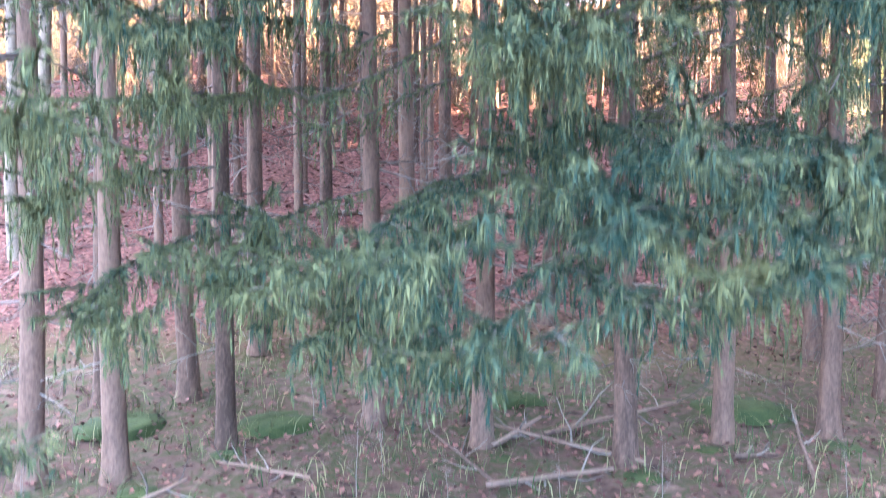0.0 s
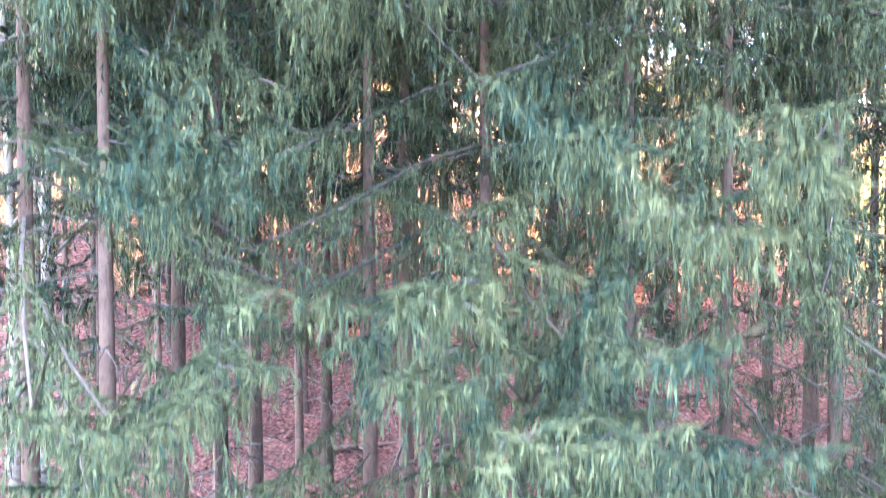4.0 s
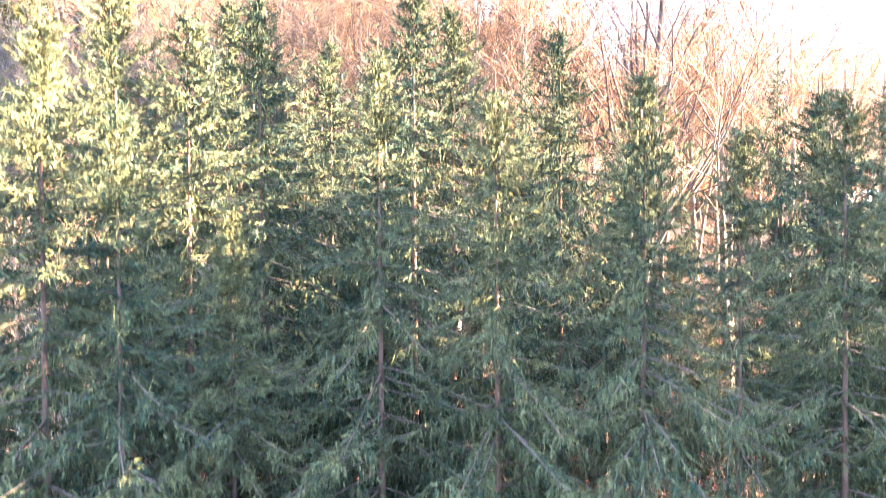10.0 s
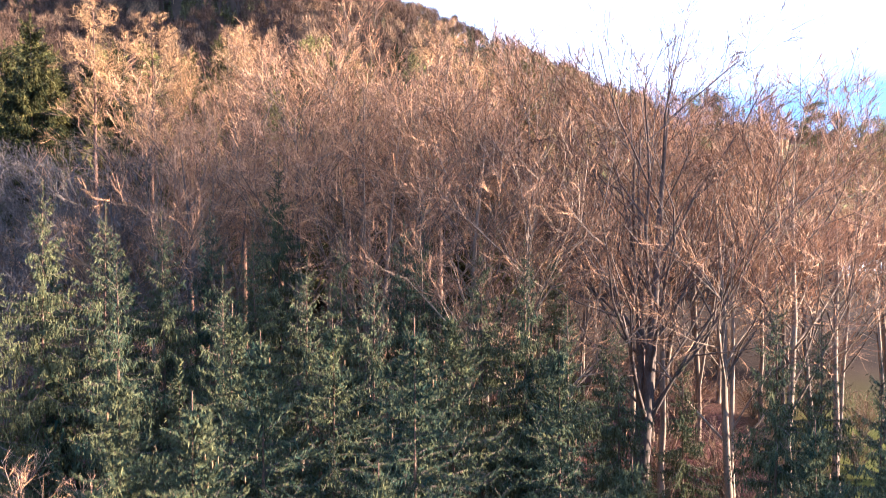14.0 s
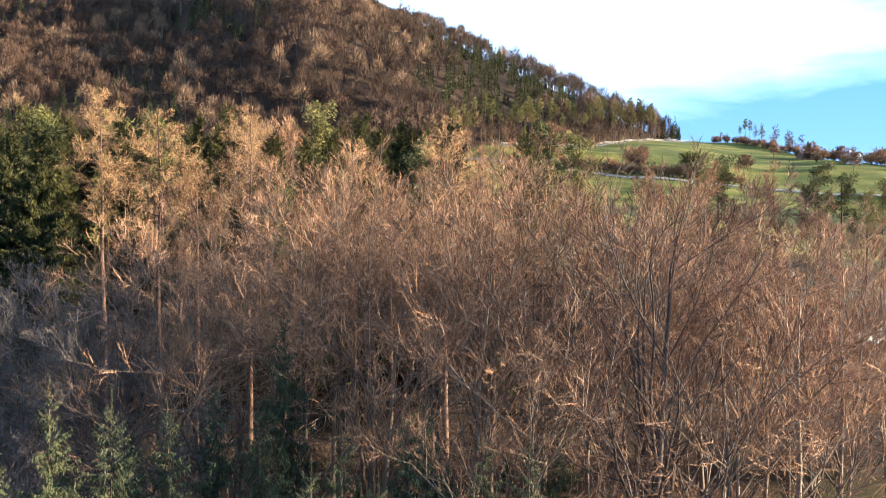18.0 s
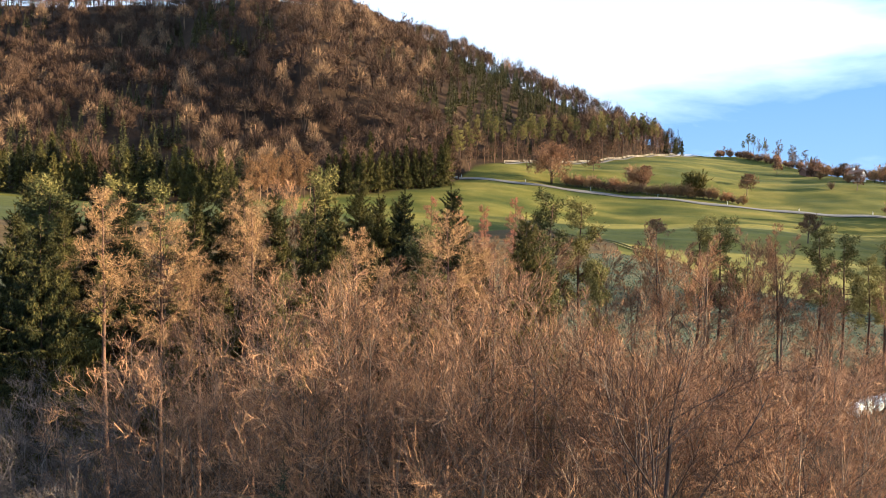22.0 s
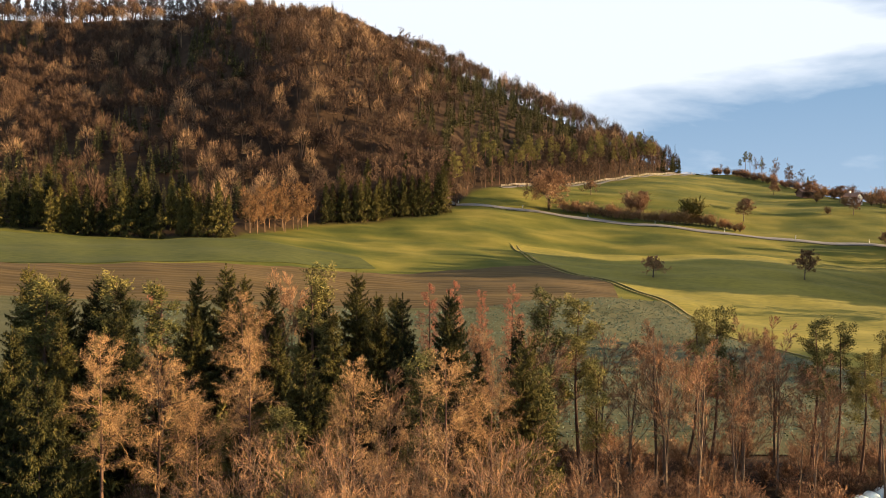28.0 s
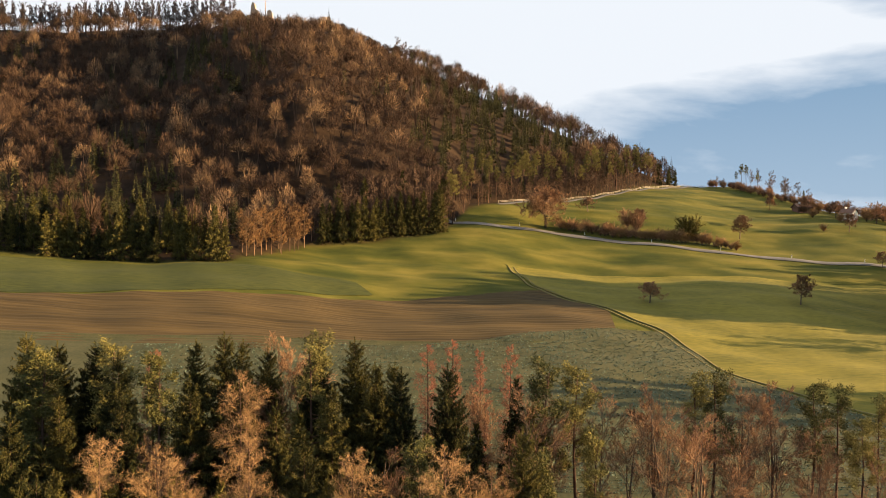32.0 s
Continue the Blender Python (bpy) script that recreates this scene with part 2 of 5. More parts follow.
def sprout(rng, p, r, count, lo, hi, angle, length, k=4, up=0.2, wobble=0.1, thin=0.55, taper=0.25):
    """Branches from polylines p with radii r: polylines, radii and the share at which each starts."""
    b = len(p)
    s = lo + (hi - lo) * (np.arange(count)[None, :] + rng.random((b, count))) / count
    o, t = along(p, s)
    k0 = p.shape[1]
    rad = np.take_along_axis(r, np.clip((s * (k0 - 1)).astype(int), 0, k0 - 1), 1)
    nrm = rng.normal(size=(b, count, 3))
    nrm = unit(nrm - (nrm * t).sum(-1, keepdims=True) * t)
    a = np.radians(rng.uniform(*angle, (b, count, 1)))
    d = unit(np.cos(a) * t + np.sin(a) * nrm)
    ln = length(s) * rng.uniform(0.7, 1.25, (b, count))
    pts = [o]
    for j in range(k - 1):
        d = unit(d + np.array((0, 0, up)) / (k - 1) + rng.normal(size=d.shape) * wobble)
        pts.append(pts[-1] + d * (ln / (k - 1))[..., None])
    q = np.stack(pts, 2).reshape(b * count, k, 3)
    rr = (rad * thin).reshape(-1, 1) * np.linspace(1, taper, k)[None, :]
    return q, rr, s.reshape(-1)


def lengths(p):
    return np.linalg.norm(np.diff(p, axis=1), axis=2).sum(1)


def level(rng, p, r, count, lo, hi, angle, share, **kw):
    """Like sprout, with lengths that are a share of the parent's."""
    ln = lengths(p)[:, None]
    return sprout(rng, p, r, count, lo, hi, angle, lambda s: ln * share * (1.25 - 0.6 * s), **kw)


# ---------------------------------------------------------------- the ground
def smooth(a, b, v):
    u = np.clip((v - a) / (b - a), 0, 1)
    return u * u * (3 - 2 * u)


def wave(x, y):
    return (np.sin(x * 0.31 + y * 0.17) + np.sin(x * 0.13 - y * 0.29 + 1.3) + np.sin(y * 0.41 + x * 0.07 + 2.0)) / 3


def foot_y(x):
    """Where the wooded hill meets the fields."""
    return np.interp(x, (-300, -62, -57, -45, -20, 0, 10, 45, 80, 130, 200), (214, 218, 228, 248, 261, 271, 301, 330, 360, 420, 470))


def crest_y(x):
    return np.interp(x, (-300, 0, 60, 130), (490, 490, 465, 440))


def ground_z(x, y):
    """Height of the ground: a flat edge, a wooded bank, sloping fields, then the hill."""
    x, y = np.asarray(x, float), np.asarray(y, float)
    rise = np.interp(y, (-200, 0, 8, 12, 15, 17, 20, 30, 40, 50, 60, 80, 120, 160, 208, 237, 283, 306, 406, 430, 520, 900),
                     (-16, -2.4, -1.8, -1.6, -1.0, -0.2, 1.2, 6, 10.8, 15, 18, 21.5, 27, 33, 41.5, 45.2, 58.5, 67, 88, 90, 84, 40))
    z = rise - 0.06 * np.clip(x, -220, 220) * smooth(60, 210, y)
    z = z - 0.22 * np.clip(x - 165, 0, 120) * smooth(330, 400, y)
    foot, back = foot_y(x), crest_y(x)
    crest = np.interp(x, (-600, -286, -150, -124, -67, -16, 42, 89, 130, 200), (150, 183, 185, 190, 184, 162, 131, 103, 85, 60))
    u = np.clip((y - foot) / np.maximum(back - foot, 1.0), 0, 1.0)
    bulge = u + 0.10 * np.sin(np.pi * u)
    low = np.interp(x, (-300, -62, -45, 0, 10, 45, 80, 130), (58, 46.7, 51.4, 55, 63.4, 70, 76, 84))
    hill = low + (np.maximum(crest, low) - low) * bulge
    hill = hill - np.clip(y - back, 0, 500) * 0.30
    # a spur runs up from the wood's corner; the hollow beyond it lies lower
    beyond = (-x) * 0.81 - (y - 268) * 0.59
    hill = hill - 23 * smooth(0, 55, beyond) * smooth(4, 36, y - foot) * (1 - smooth(-110, -20, y - back))
    h = np.where(y > foot, np.maximum(hill, z - 40 * smooth(0, 120, y - back)), z)
    mix = smooth(0, 14, y - foot) * (1 - smooth(120, 170, x))
    z = z * (1 - mix) + h * mix
    swell = np.sin(x * 0.085 + 0.6 * np.sin(y * 0.03)) * 0.7 + np.sin(x * 0.047 - y * 0.05 + 2.0) * 0.8
    return z + wave(x, y) * (0.12 + 0.3 * smooth(60, 200, y)) + swell * smooth(110, 190, y)


def gz(x, y):
    return float(ground_z(x, y))


def build_ground():
    near = np.concatenate([np.linspace(-160, 0, 20, False), np.linspace(0, 60, 80, False), np.linspace(60, 320, 100, False), np.linspace(320, 620, 50, False), np.geomspace(620, 4200, 26)])
    half = np.concatenate([np.linspace(0, 30, 30, False), np.linspace(30, 220, 66, False), np.geomspace(220, 3200, 34)])
    xs = np.concatenate([-half[:0:-1], half])
    X, Y = np.meshgrid(xs, near)
    Z = ground_z(X, Y) + 0.06 * np.sin(X * 2.3 + np.sin(Y * 1.7)) * np.sin(Y * 2.9 + X) * (Y < 60)
    far = smooth(600, 1500, np.hypot(X, Y))
    Z = Z * (1 - far) + far * (30 + 26 * np.sin(X * 0.004 + 1.0) * np.cos(Y * 0.003))
    soup = Soup()
    ny, nx = X.shape
    i = np.arange(ny - 1)[:, None] * nx + np.arange(nx - 1)[None, :]
    soup.add(np.stack([X, Y, Z], -1), np.stack([i, i + 1, i + nx + 1, i + nx], -1).reshape(-1, 4))
    me = soup.mesh("ground", ground_material())
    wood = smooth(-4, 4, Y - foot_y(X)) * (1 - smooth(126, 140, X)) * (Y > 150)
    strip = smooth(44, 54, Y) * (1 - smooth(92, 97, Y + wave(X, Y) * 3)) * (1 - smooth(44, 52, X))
    litter = smooth(13, 17, Y + wave(X * 3, Y * 3)) * (1 - smooth(54, 62, Y)) * (1 - smooth(15, 24, X + 0.2 * (40 - Y)))
    moss = (1 - smooth(14, 17.5, Y + wave(X * 3, Y * 3))) * (Y > -60)
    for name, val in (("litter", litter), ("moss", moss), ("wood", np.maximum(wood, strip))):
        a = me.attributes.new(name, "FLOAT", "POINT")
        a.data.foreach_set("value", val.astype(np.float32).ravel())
    return tagged(new("ground", me), "sloping ground of leaf litter, moss and meadow grass", "ground", kind="structure")


build_ground()


def place(x, y, top=None, turn=None, base_height=1.0):
    """A pose on the ground, scaled so that a tree of base_height reaches the height top."""
    z = gz(x, y) - 0.08
    s = (top - z) / base_height if top else 1.0
    a = turn if turn is not None else (x * 37.7 + y * 17.3) % 6.283
    return Matrix.Translation((x, y, z)) @ Matrix.Rotation(a, 4, "Z") @ Matrix.Diagonal((s, s, s, 1))


def plant(kinds, spots, rng, lean=0.0):
    """Copies of the first trees in kinds (each: thing, height) at (x, y, top)."""
    made = []
    for i, (x, y, top) in enumerate(spots):
        thing, h = kinds[int(rng.integers(len(kinds)))]
        m = place(x, y, top, float(rng.random() * 6.28), h)
        made.append(copy_thing(thing, m))
    return made


def retire(kinds):
    """Takes away the patterns from which copies were made."""
    for thing, _ in kinds:
        for o in (*thing.children_recursive, thing):
            bpy.data.objects.remove(o)


# ---------------------------------------------------------------- trees
def empty(name, label, category, group=""):
    e = new(name)
    e.empty_display_size = 0.3
    return tagged(e, label, category, group)


def spruce(name, label, h, reach, low, seed, whorl=0.5, per=6, pend=0.72, tail=0.135, step=0.030, width=0.026, dense=14.0, mat=None, group="", dead=40, trunk=0.0074, taper=1.02):
    """Norway spruce: whorls of sagging boughs, hung with twigs like bushy tails of needles."""
    rng = np.random.default_rng(seed)
    root = empty(name, label, "spruce tree", group)
    mat = mat or M_NEEDLE
    # trunk with a flared foot
    zs = np.array((0, 0.25, 0.7, 2, 0.25 * h, 0.5 * h, 0.75 * h, 0.93 * h, h))
    r0 = h * trunk
    rs = np.array((1.5, 1.15, 1.0, 0.92, 0.74, 0.5, 0.24, 0.08, 0.02)) * r0
    line = np.stack([np.cumsum(rng.normal(0, 0.02, 9)), np.cumsum(rng.normal(0, 0.02, 9)), zs], -1)
    line[0:3, :2] = 0
    st = Soup()
    st.tubes(line[None], rs[None], 10)
    part("trunk", st, M_BARK, root)
    # boughs
    z, zz = low, []
    while z < h * 0.962:
        f = (z - low) / (h - low)
        zz += [z + rng.normal(0, 0.10) for _ in range(per)]
        z += max(whorl * (1.1 - 0.62 * f), 0.012 * h) * rng.uniform(0.8, 1.2)
    zz = np.array(zz)
    f = np.clip((zz - low) / (h - low), 0, 1)
    b = len(zz)
    az = rng.random(b) * 2 * pi
    L = (1.12 * reach * (1 - f) ** taper * np.minimum(1, 0.72 + f * 2.2) + 0.07) * rng.uniform(0.62, 1.22, b)
    e0 = (-0.12 + 1.15 * f ** 3.0) + rng.normal(0, 0.12, b)
    sag, lift = 0.62 - 0.45 * f, 0.42 - 0.12 * f
    s = np.linspace(0, 1, 7)[None, :]
    out_d = np.stack([np.cos(az), np.sin(az), np.zeros(b)], -1)
    dz = L[:, None] * (e0[:, None] * s - sag[:, None] * s ** 2 + lift[:, None] * s ** 4)
    bend = rng.normal(0, 0.12, b)[:, None] * L[:, None] * s ** 2
    cross_d = np.stack([-np.sin(az), np.cos(az), np.zeros(b)], -1)
    p = out_d[:, None] * (L[:, None] * s * 0.96)[..., None] + cross_d[:, None] * bend[..., None]
    p[..., 2] += dz + zz[:, None]
    p[..., 0] += np.interp(zz, zs, line[:, 0])[:, None]
    p[..., 1] += np.interp(zz, zs, line[:, 1])[:, None]
    r = (0.010 + 0.007 * L)[:, None] * np.linspace(1, 0.2, 7)[None, :]
    sb = Soup()
    sb.tubes(p[:, ::2], r[:, ::2], 3)
    part("branchwork", sb, M_BOUGH, root, kind="stuff")
    # hanging twigs
    m = np.maximum(5, (L * dense * (1 + 0.7 * f)).astype(int))
    i = np.repeat(np.arange(b), m)
    n = len(i)
    ss = rng.uniform(0.05, 1.0, n)
    g = np.clip(ss * 6, 0, 5.999)
    gi = g.astype(int)
    o = p[i, gi] * (1 - (g - gi))[:, None] + p[i, gi + 1] * (g - gi)[:, None]
    top = smooth(0.66, 1.0, f[i])
    ya = az[i] + rng.choice((-1.0, 1.0), n) * rng.uniform(0.2, 1.4, n)
    l2 = pend * rng.uniform(0.4, 1.3, n) * (1 - 0.45 * f[i]) * (1 - 0.45 * top) * np.minimum(1.0, 0.35 + 1.2 * (1 - ss)) * np.minimum(1, 0.45 + 0.3 * L[i])
    lat = np.stack([np.cos(ya), np.sin(ya), np.zeros(n)], -1)
    up = np.array((0, 0, 1.0))
    mid = o + (lat * (0.27 + 0.25 * top)[:, None] + up * (-0.22 + 0.35 * top)[:, None]) * l2[:, None]
    end = mid + (lat * (0.05 + 0.30 * top)[:, None] + up * (-0.72 + 0.95 * top)[:, None]) * l2[:, None]
    q = np.stack([o, mid, end], 1)
    # needles round the twigs
    sf = Soup()

    def bristle(lines, gap):
        ln = lengths(lines)
        high = smooth(0.55, 0.95, (lines[:, 0, 2] - low) / (h - low))
        cnt = np.maximum(2, (ln / gap * (1 + 0.9 * high) + rng.random(len(ln))).astype(int))
        j = np.repeat(np.arange(len(lines)), cnt)
        u = rng.random(len(j))
        k = lines.shape[1]
        g = np.clip(u * (k - 1), 0, k - 1.001)
        gi = g.astype(int)
        a0, a1 = lines[j, gi], lines[j, gi + 1]
        o = a0 * (1 - (g - gi))[:, None] + a1 * (g - gi)[:, None]
        t = unit(a1 - a0)
        rad = rng.normal(size=(len(j), 3))
        rad = unit(rad - (rad * t).sum(-1, keepdims=True) * t)
        d = unit(t + rad * rng.uniform(0.2, 0.95, (len(j), 1)) - up * 0.10)
        l = tail * rng.uniform(0.6, 1.35, len(j)) * (1.2 - 0.55 * u) * (1 - 0.35 * smooth(0.5, 1.0, (o[:, 2] - low) / (h - low)))
        sf.slivers(o, o + d * l[:, None], width * rng.uniform(0.7, 1.3, len(j)) * (1 - 0.35 * smooth(0.5, 0.95, (o[:, 2] - low) / (h - low))), unit(np.cross(d, rng.normal(size=d.shape))))

    # dense inner sprays below each bough
    m = np.maximum(4, (L * 26 * min(1.0, 0.026 / width) * (f > 0.1) * (1 - 0.5 * smooth(0.6, 0.9, f))).astype(int))
    i = np.repeat(np.arange(b), m)
    n = len(i)
    g = np.clip(rng.uniform(0.02, 0.86, n) * 6, 0, 5.999)
    gi = g.astype(int)
    o = p[i, gi] * (1 - (g - gi))[:, None] + p[i, gi + 1] * (g - gi)[:, None] + rng.normal(0, 0.05, (n, 3))
    drop = np.clip(L[i] * 0.34, 0.10, 0.55) * rng.uniform(0.5, 1.2, n) * (pend / 0.72)
    d = unit(rng.normal(0, 0.28, (n, 3)) - up + out_d[i] * smooth(0.5, 0.95, f[i])[:, None] * 1.2)
    sf.slivers(o, o + d * drop[:, None], np.full(n, max(0.036, width * 1.3)) * rng.uniform(0.6, 1.3, n), unit(np.cross(d, rng.normal(size=(n, 3)))))
    bristle(q, step)
    bristle(p, step * 1.1)
    # leading shoot
    tops = np.append(line[-1, :2], h)[None] + np.stack([np.zeros(60), np.zeros(60), -rng.random(60) * 1.1 * h / 23], -1)
    a = rng.random(60) * 2 * pi
    d = unit(np.stack([np.cos(a) * 0.6, np.sin(a) * 0.6, np.full(60, 0.8)], -1))
    sf.slivers(tops, tops + d * tail * 0.8, np.full(60, width * 0.8), unit(np.cross(d, rng.normal(size=d.shape))))
    part("foliage", sf, mat, root, "drooping green needle sprays", kind="stuff")
    # dead stubs on the bare trunk
    if dead:
        n = dead
        z = rng.uniform(1.2, max(2.0, low + 2.0), n)
        a = rng.random(n) * 2 * pi
        l = rng.uniform(0.3, 1.4, n)
        o = np.stack([0 * z, 0 * z, z], -1)
        d = np.stack([np.cos(a), np.sin(a), rng.uniform(-0.5, 0.1, n)], -1)
        q = np.stack([o, o + d * (l * 0.5)[:, None], o + d * l[:, None] + rng.normal(0, 0.08, (n, 3))], 1)
        sd = Soup()
        rr = np.stack([l * 0.016 + 0.006, l * 0.011 + 0.004, l * 0 + 0.002], 1)
        sd.tubes(q, rr, 3)
        c, cr, _ = level(rng, q, rr, 5, 0.3, 1.0, (30, 80), 0.5, k=3, up=-0.3, wobble=0.25)
        sd.tubes(c, cr, 3)
        part("dead_wood", sd, M_DEAD, root, "grey dead lower branches", kind="stuff")
    return root, h


def hang(rng, soup, p, per_metre, pend, droop, gap, needle, width, start=0.12):
    """Curtains of needle-covered twigs along the boughs p (B, k, 3); droop 1: hanging, 0: stretched out."""
    ln = lengths(p)
    cnt = np.maximum(3, (ln * per_metre * (1 - start)).astype(int))
    i = np.repeat(np.arange(len(p)), cnt)
    n = len(i)
    ss = start + (1 - start) * rng.random(n) ** 0.85
    k = p.shape[1]
    g = np.clip(ss * (k - 1), 0, k - 1.001)
    gi = g.astype(int)
    o = p[i, gi] * (1 - (g - gi))[:, None] + p[i, gi + 1] * (g - gi)[:, None]
    t = unit(p[i, gi + 1] - p[i, gi])
    up = np.array((0, 0, 1.0))
    side = unit(np.cross(t, up)) * rng.choice((-1.0, 1.0), n)[:, None]
    size = np.minimum(1.0, 0.25 + 0.28 * ln)[i]
    tail = pend[i] * size * rng.uniform(0.4, 1.2, n) * np.minimum(1.0, 0.22 + 2.4 * (1 - ss)) * np.minimum(1.0, 0.35 + 1.3 * ss)
    # neighbouring twigs hang in clumps
    tail *= 0.72 + 0.42 * np.sin(ss * ln[i] * 6.4 + i * 2.1)
    dr = droop[i][:, None]
    tl = tail[:, None]
    a = o + (side * rng.uniform(0.18, 0.42, (n, 1)) + t * 0.22 - up * 0.10 * dr) * tl
    b = a + (side * 0.10 + t * 0.10 - up * (0.42 * dr) + (1 - dr) * (t * 0.22 + side * 0.12 + up * 0.04)) * tl
    c = b + (rng.normal(0, 0.05, (n, 3)) - up * (0.50 * dr) + (1 - dr) * (t * 0.30 + up * 0.10)) * tl
    for lines, gp, spread in ((np.stack([o, a, b, c], 1), gap, 1.15), (p, gap * 0.4, 1.2)):
        ll = lengths(lines)
        m = np.maximum(3, (ll / gp + rng.random(len(ll))).astype(int))
        j = np.repeat(np.arange(len(lines)), m)
        u = rng.random(len(j)) if spread < 1.18 else 0.25 + 0.75 * rng.random(len(j))
        kk = lines.shape[1]
        g = np.clip(u * (kk - 1), 0, kk - 1.001)
        gi = g.astype(int)
        a0, a1 = lines[j, gi], lines[j, gi + 1]
        q = a0 * (1 - (g - gi))[:, None] + a1 * (g - gi)[:, None]
        tt = unit(a1 - a0)
        rad = rng.normal(size=(len(j), 3))
        rad = unit(rad - (rad * tt).sum(-1, keepdims=True) * tt)
        d = unit(tt + rad * (rng.uniform(0.15, 1.0, (len(j), 1)) * spread * (1.15 - 0.75 * u[:, None])))
        nl = needle * rng.uniform(0.6, 1.3, len(j)) * (1.15 - 0.4 * u)
        soup.slivers(q, q + d * nl[:, None], width * rng.uniform(0.7, 1.3, len(j)), unit(np.cross(d, rng.normal(size=d.shape))))


def edge_spruce(name, label, h, seed, low=4.0, side=3.1, front=4.6, gap=0.66, per=5, pend=0.75, group="", dead=36, cones=6, thin_low=0.2, trunk=0.0074, coarse=1.0, dense=17.0, full=0.85):
    """Old spruce of the forest edge: long sagging boughs towards the open side (-y), a narrow pointed top."""
    rng = np.random.default_rng(seed)
    root = empty(name, label, "spruce tree", group)
    zs = np.array((0, 0.25, 0.7, 2, 0.25 * h, 0.5 * h, 0.75 * h, 0.93 * h, h))
    rs = np.array((1.5, 1.15, 1.0, 0.92, 0.74, 0.5, 0.26, 0.09, 0.012 / (h * trunk) * 0.9)) * h * trunk
    line = np.stack([np.cumsum(rng.normal(0, 0.02, 9)), np.cumsum(rng.normal(0, 0.02, 9)), zs], -1)
    line[0:3, :2] = 0
    st = Soup()
    st.tubes(line[None], rs[None], 10)
    part("trunk", st, M_BARK, root)
    z, zz = low, []
    while z < h - 0.35:
        f = (z - low) / (h - low)
        zz += [z + rng.normal(0, 0.10 * (1 - f) + 0.02) for _ in range(per) if rng.random() < thin_low + (1 - thin_low) * f / full]
        z += max(gap * (1.08 - 0.85 * f), 0.15) * rng.uniform(0.8, 1.2)
    zz = np.minimum(np.array(zz), h - 0.3)
    f = np.clip((zz - low) / (h - low), 0, 1)
    n = len(zz)
    az = rng.random(n) * 2 * pi
    d = h - zz
    open_side = smooth(0.15, 0.9, -np.sin(az))
    reach = np.minimum(side, 0.36 * d + 0.10) * (1 - open_side) + np.minimum(front, 0.10 + 0.30 * d ** 1.35) * open_side
    L = reach * rng.uniform(0.68, 1.18, n)
    rise = np.clip(1 - d / 4.5, 0, 1)
    e0 = 0.05 - 0.22 * np.clip(d / 8, 0, 1) + 0.62 * rise ** 1.2 + rng.normal(0, 0.07, n)
    dip = 0.13 * (1 - rise)
    s = np.linspace(0, 1, 9)[None, :]
    out_d = np.stack([np.cos(az), np.sin(az), np.zeros(n)], -1)
    cross_d = np.stack([-np.sin(az), np.cos(az), np.zeros(n)], -1)
    bend = rng.normal(0, 0.10, n)[:, None] * L[:, None] * s ** 2
    p = out_d[:, None] * (L[:, None] * s)[..., None] + cross_d[:, None] * bend[..., None]
    p[..., 2] += zz[:, None] + L[:, None] * (e0[:, None] * s - dip[:, None] * np.sin(pi * s ** 2.2) * 1.25 + 0.05 * s ** 6)
    for k in (0, 1):
        p[..., k] += np.interp(zz, zs, line[:, k])[:, None]
    r = (0.009 + 0.006 * L)[:, None] * np.linspace(1, 0.22, 9)[None, :]
    sb = Soup()
    sb.tubes(p[:, ::2], r[:, ::2], 3)
    part("branchwork", sb, M_BOUGH, root, kind="stuff")
    sf = Soup()
    droop = np.clip((d - 1.6) / 5.5, 0, 1)
    for pick, w in ((d > 5.0, 1.0), (d <= 5.0, 0.80)):
        if pick.any():
            hang(rng, sf, p[pick], dense / w ** 2.2, np.full(pick.sum(), pend * (1 if w == 1 else 0.70)), droop[pick], 0.038 * coarse, 0.115 * coarse ** 0.5 * w, 0.024 * coarse * w, 0.10 if w == 1 else 0.02)
    # short sprays close to the trunk
    m = 26
    i = np.repeat(np.arange(n), m)
    g = np.clip(rng.random(n * m) ** 1.3 * 0.55 * 8, 0, 7.999)
    gi = g.astype(int)
    o = p[i, gi] * (1 - (g - gi))[:, None] + p[i, gi + 1] * (g - gi)[:, None] + rng.normal(0, 0.06, (n * m, 3))
    dd = unit(rng.normal(0, 0.5, (n * m, 3)) + out_d[i] * 0.5 - np.array((0, 0, 0.9)) * droop[i][:, None])
    sf.slivers(o, o + dd * (0.13 + 0.16 * np.minimum(1, L[i] / 2))[:, None] * rng.uniform(0.6, 1.2, (n * m, 1)), np.full(n * m, 0.032), unit(np.cross(dd, rng.normal(size=dd.shape))))
    # leading shoot with a crown of upright tips
    m = 90
    u = rng.random(m)
    top = np.stack([np.full(m, line[-1, 0]), np.full(m, line[-1, 1]), h - u * 0.75], -1)
    a = rng.random(m) * 2 * pi
    dd = unit(np.stack([np.cos(a) * 0.55, np.sin(a) * 0.55, np.full(m, 0.9)], -1))
    sf.slivers(top, top + dd * 0.07, np.full(m, 0.012), unit(np.cross(dd, rng.normal(size=dd.shape))))
    part("foliage", sf, M_NEEDLE, root, "drooping green needle sprays", kind="stuff")
    m = dead
    z = rng.uniform(1.2, max(2.0, low + 3.0), m)
    a = rng.random(m) * 2 * pi
    l = rng.uniform(0.3, 1.5, m)
    o = np.stack([0 * z, 0 * z, z], -1)
    dd = np.stack([np.cos(a), np.sin(a), rng.uniform(-0.5, 0.1, m)], -1)
    q = np.stack([o, o + dd * (l * 0.5)[:, None], o + dd * l[:, None] + rng.normal(0, 0.08, (m, 3))], 1)
    sd = Soup()
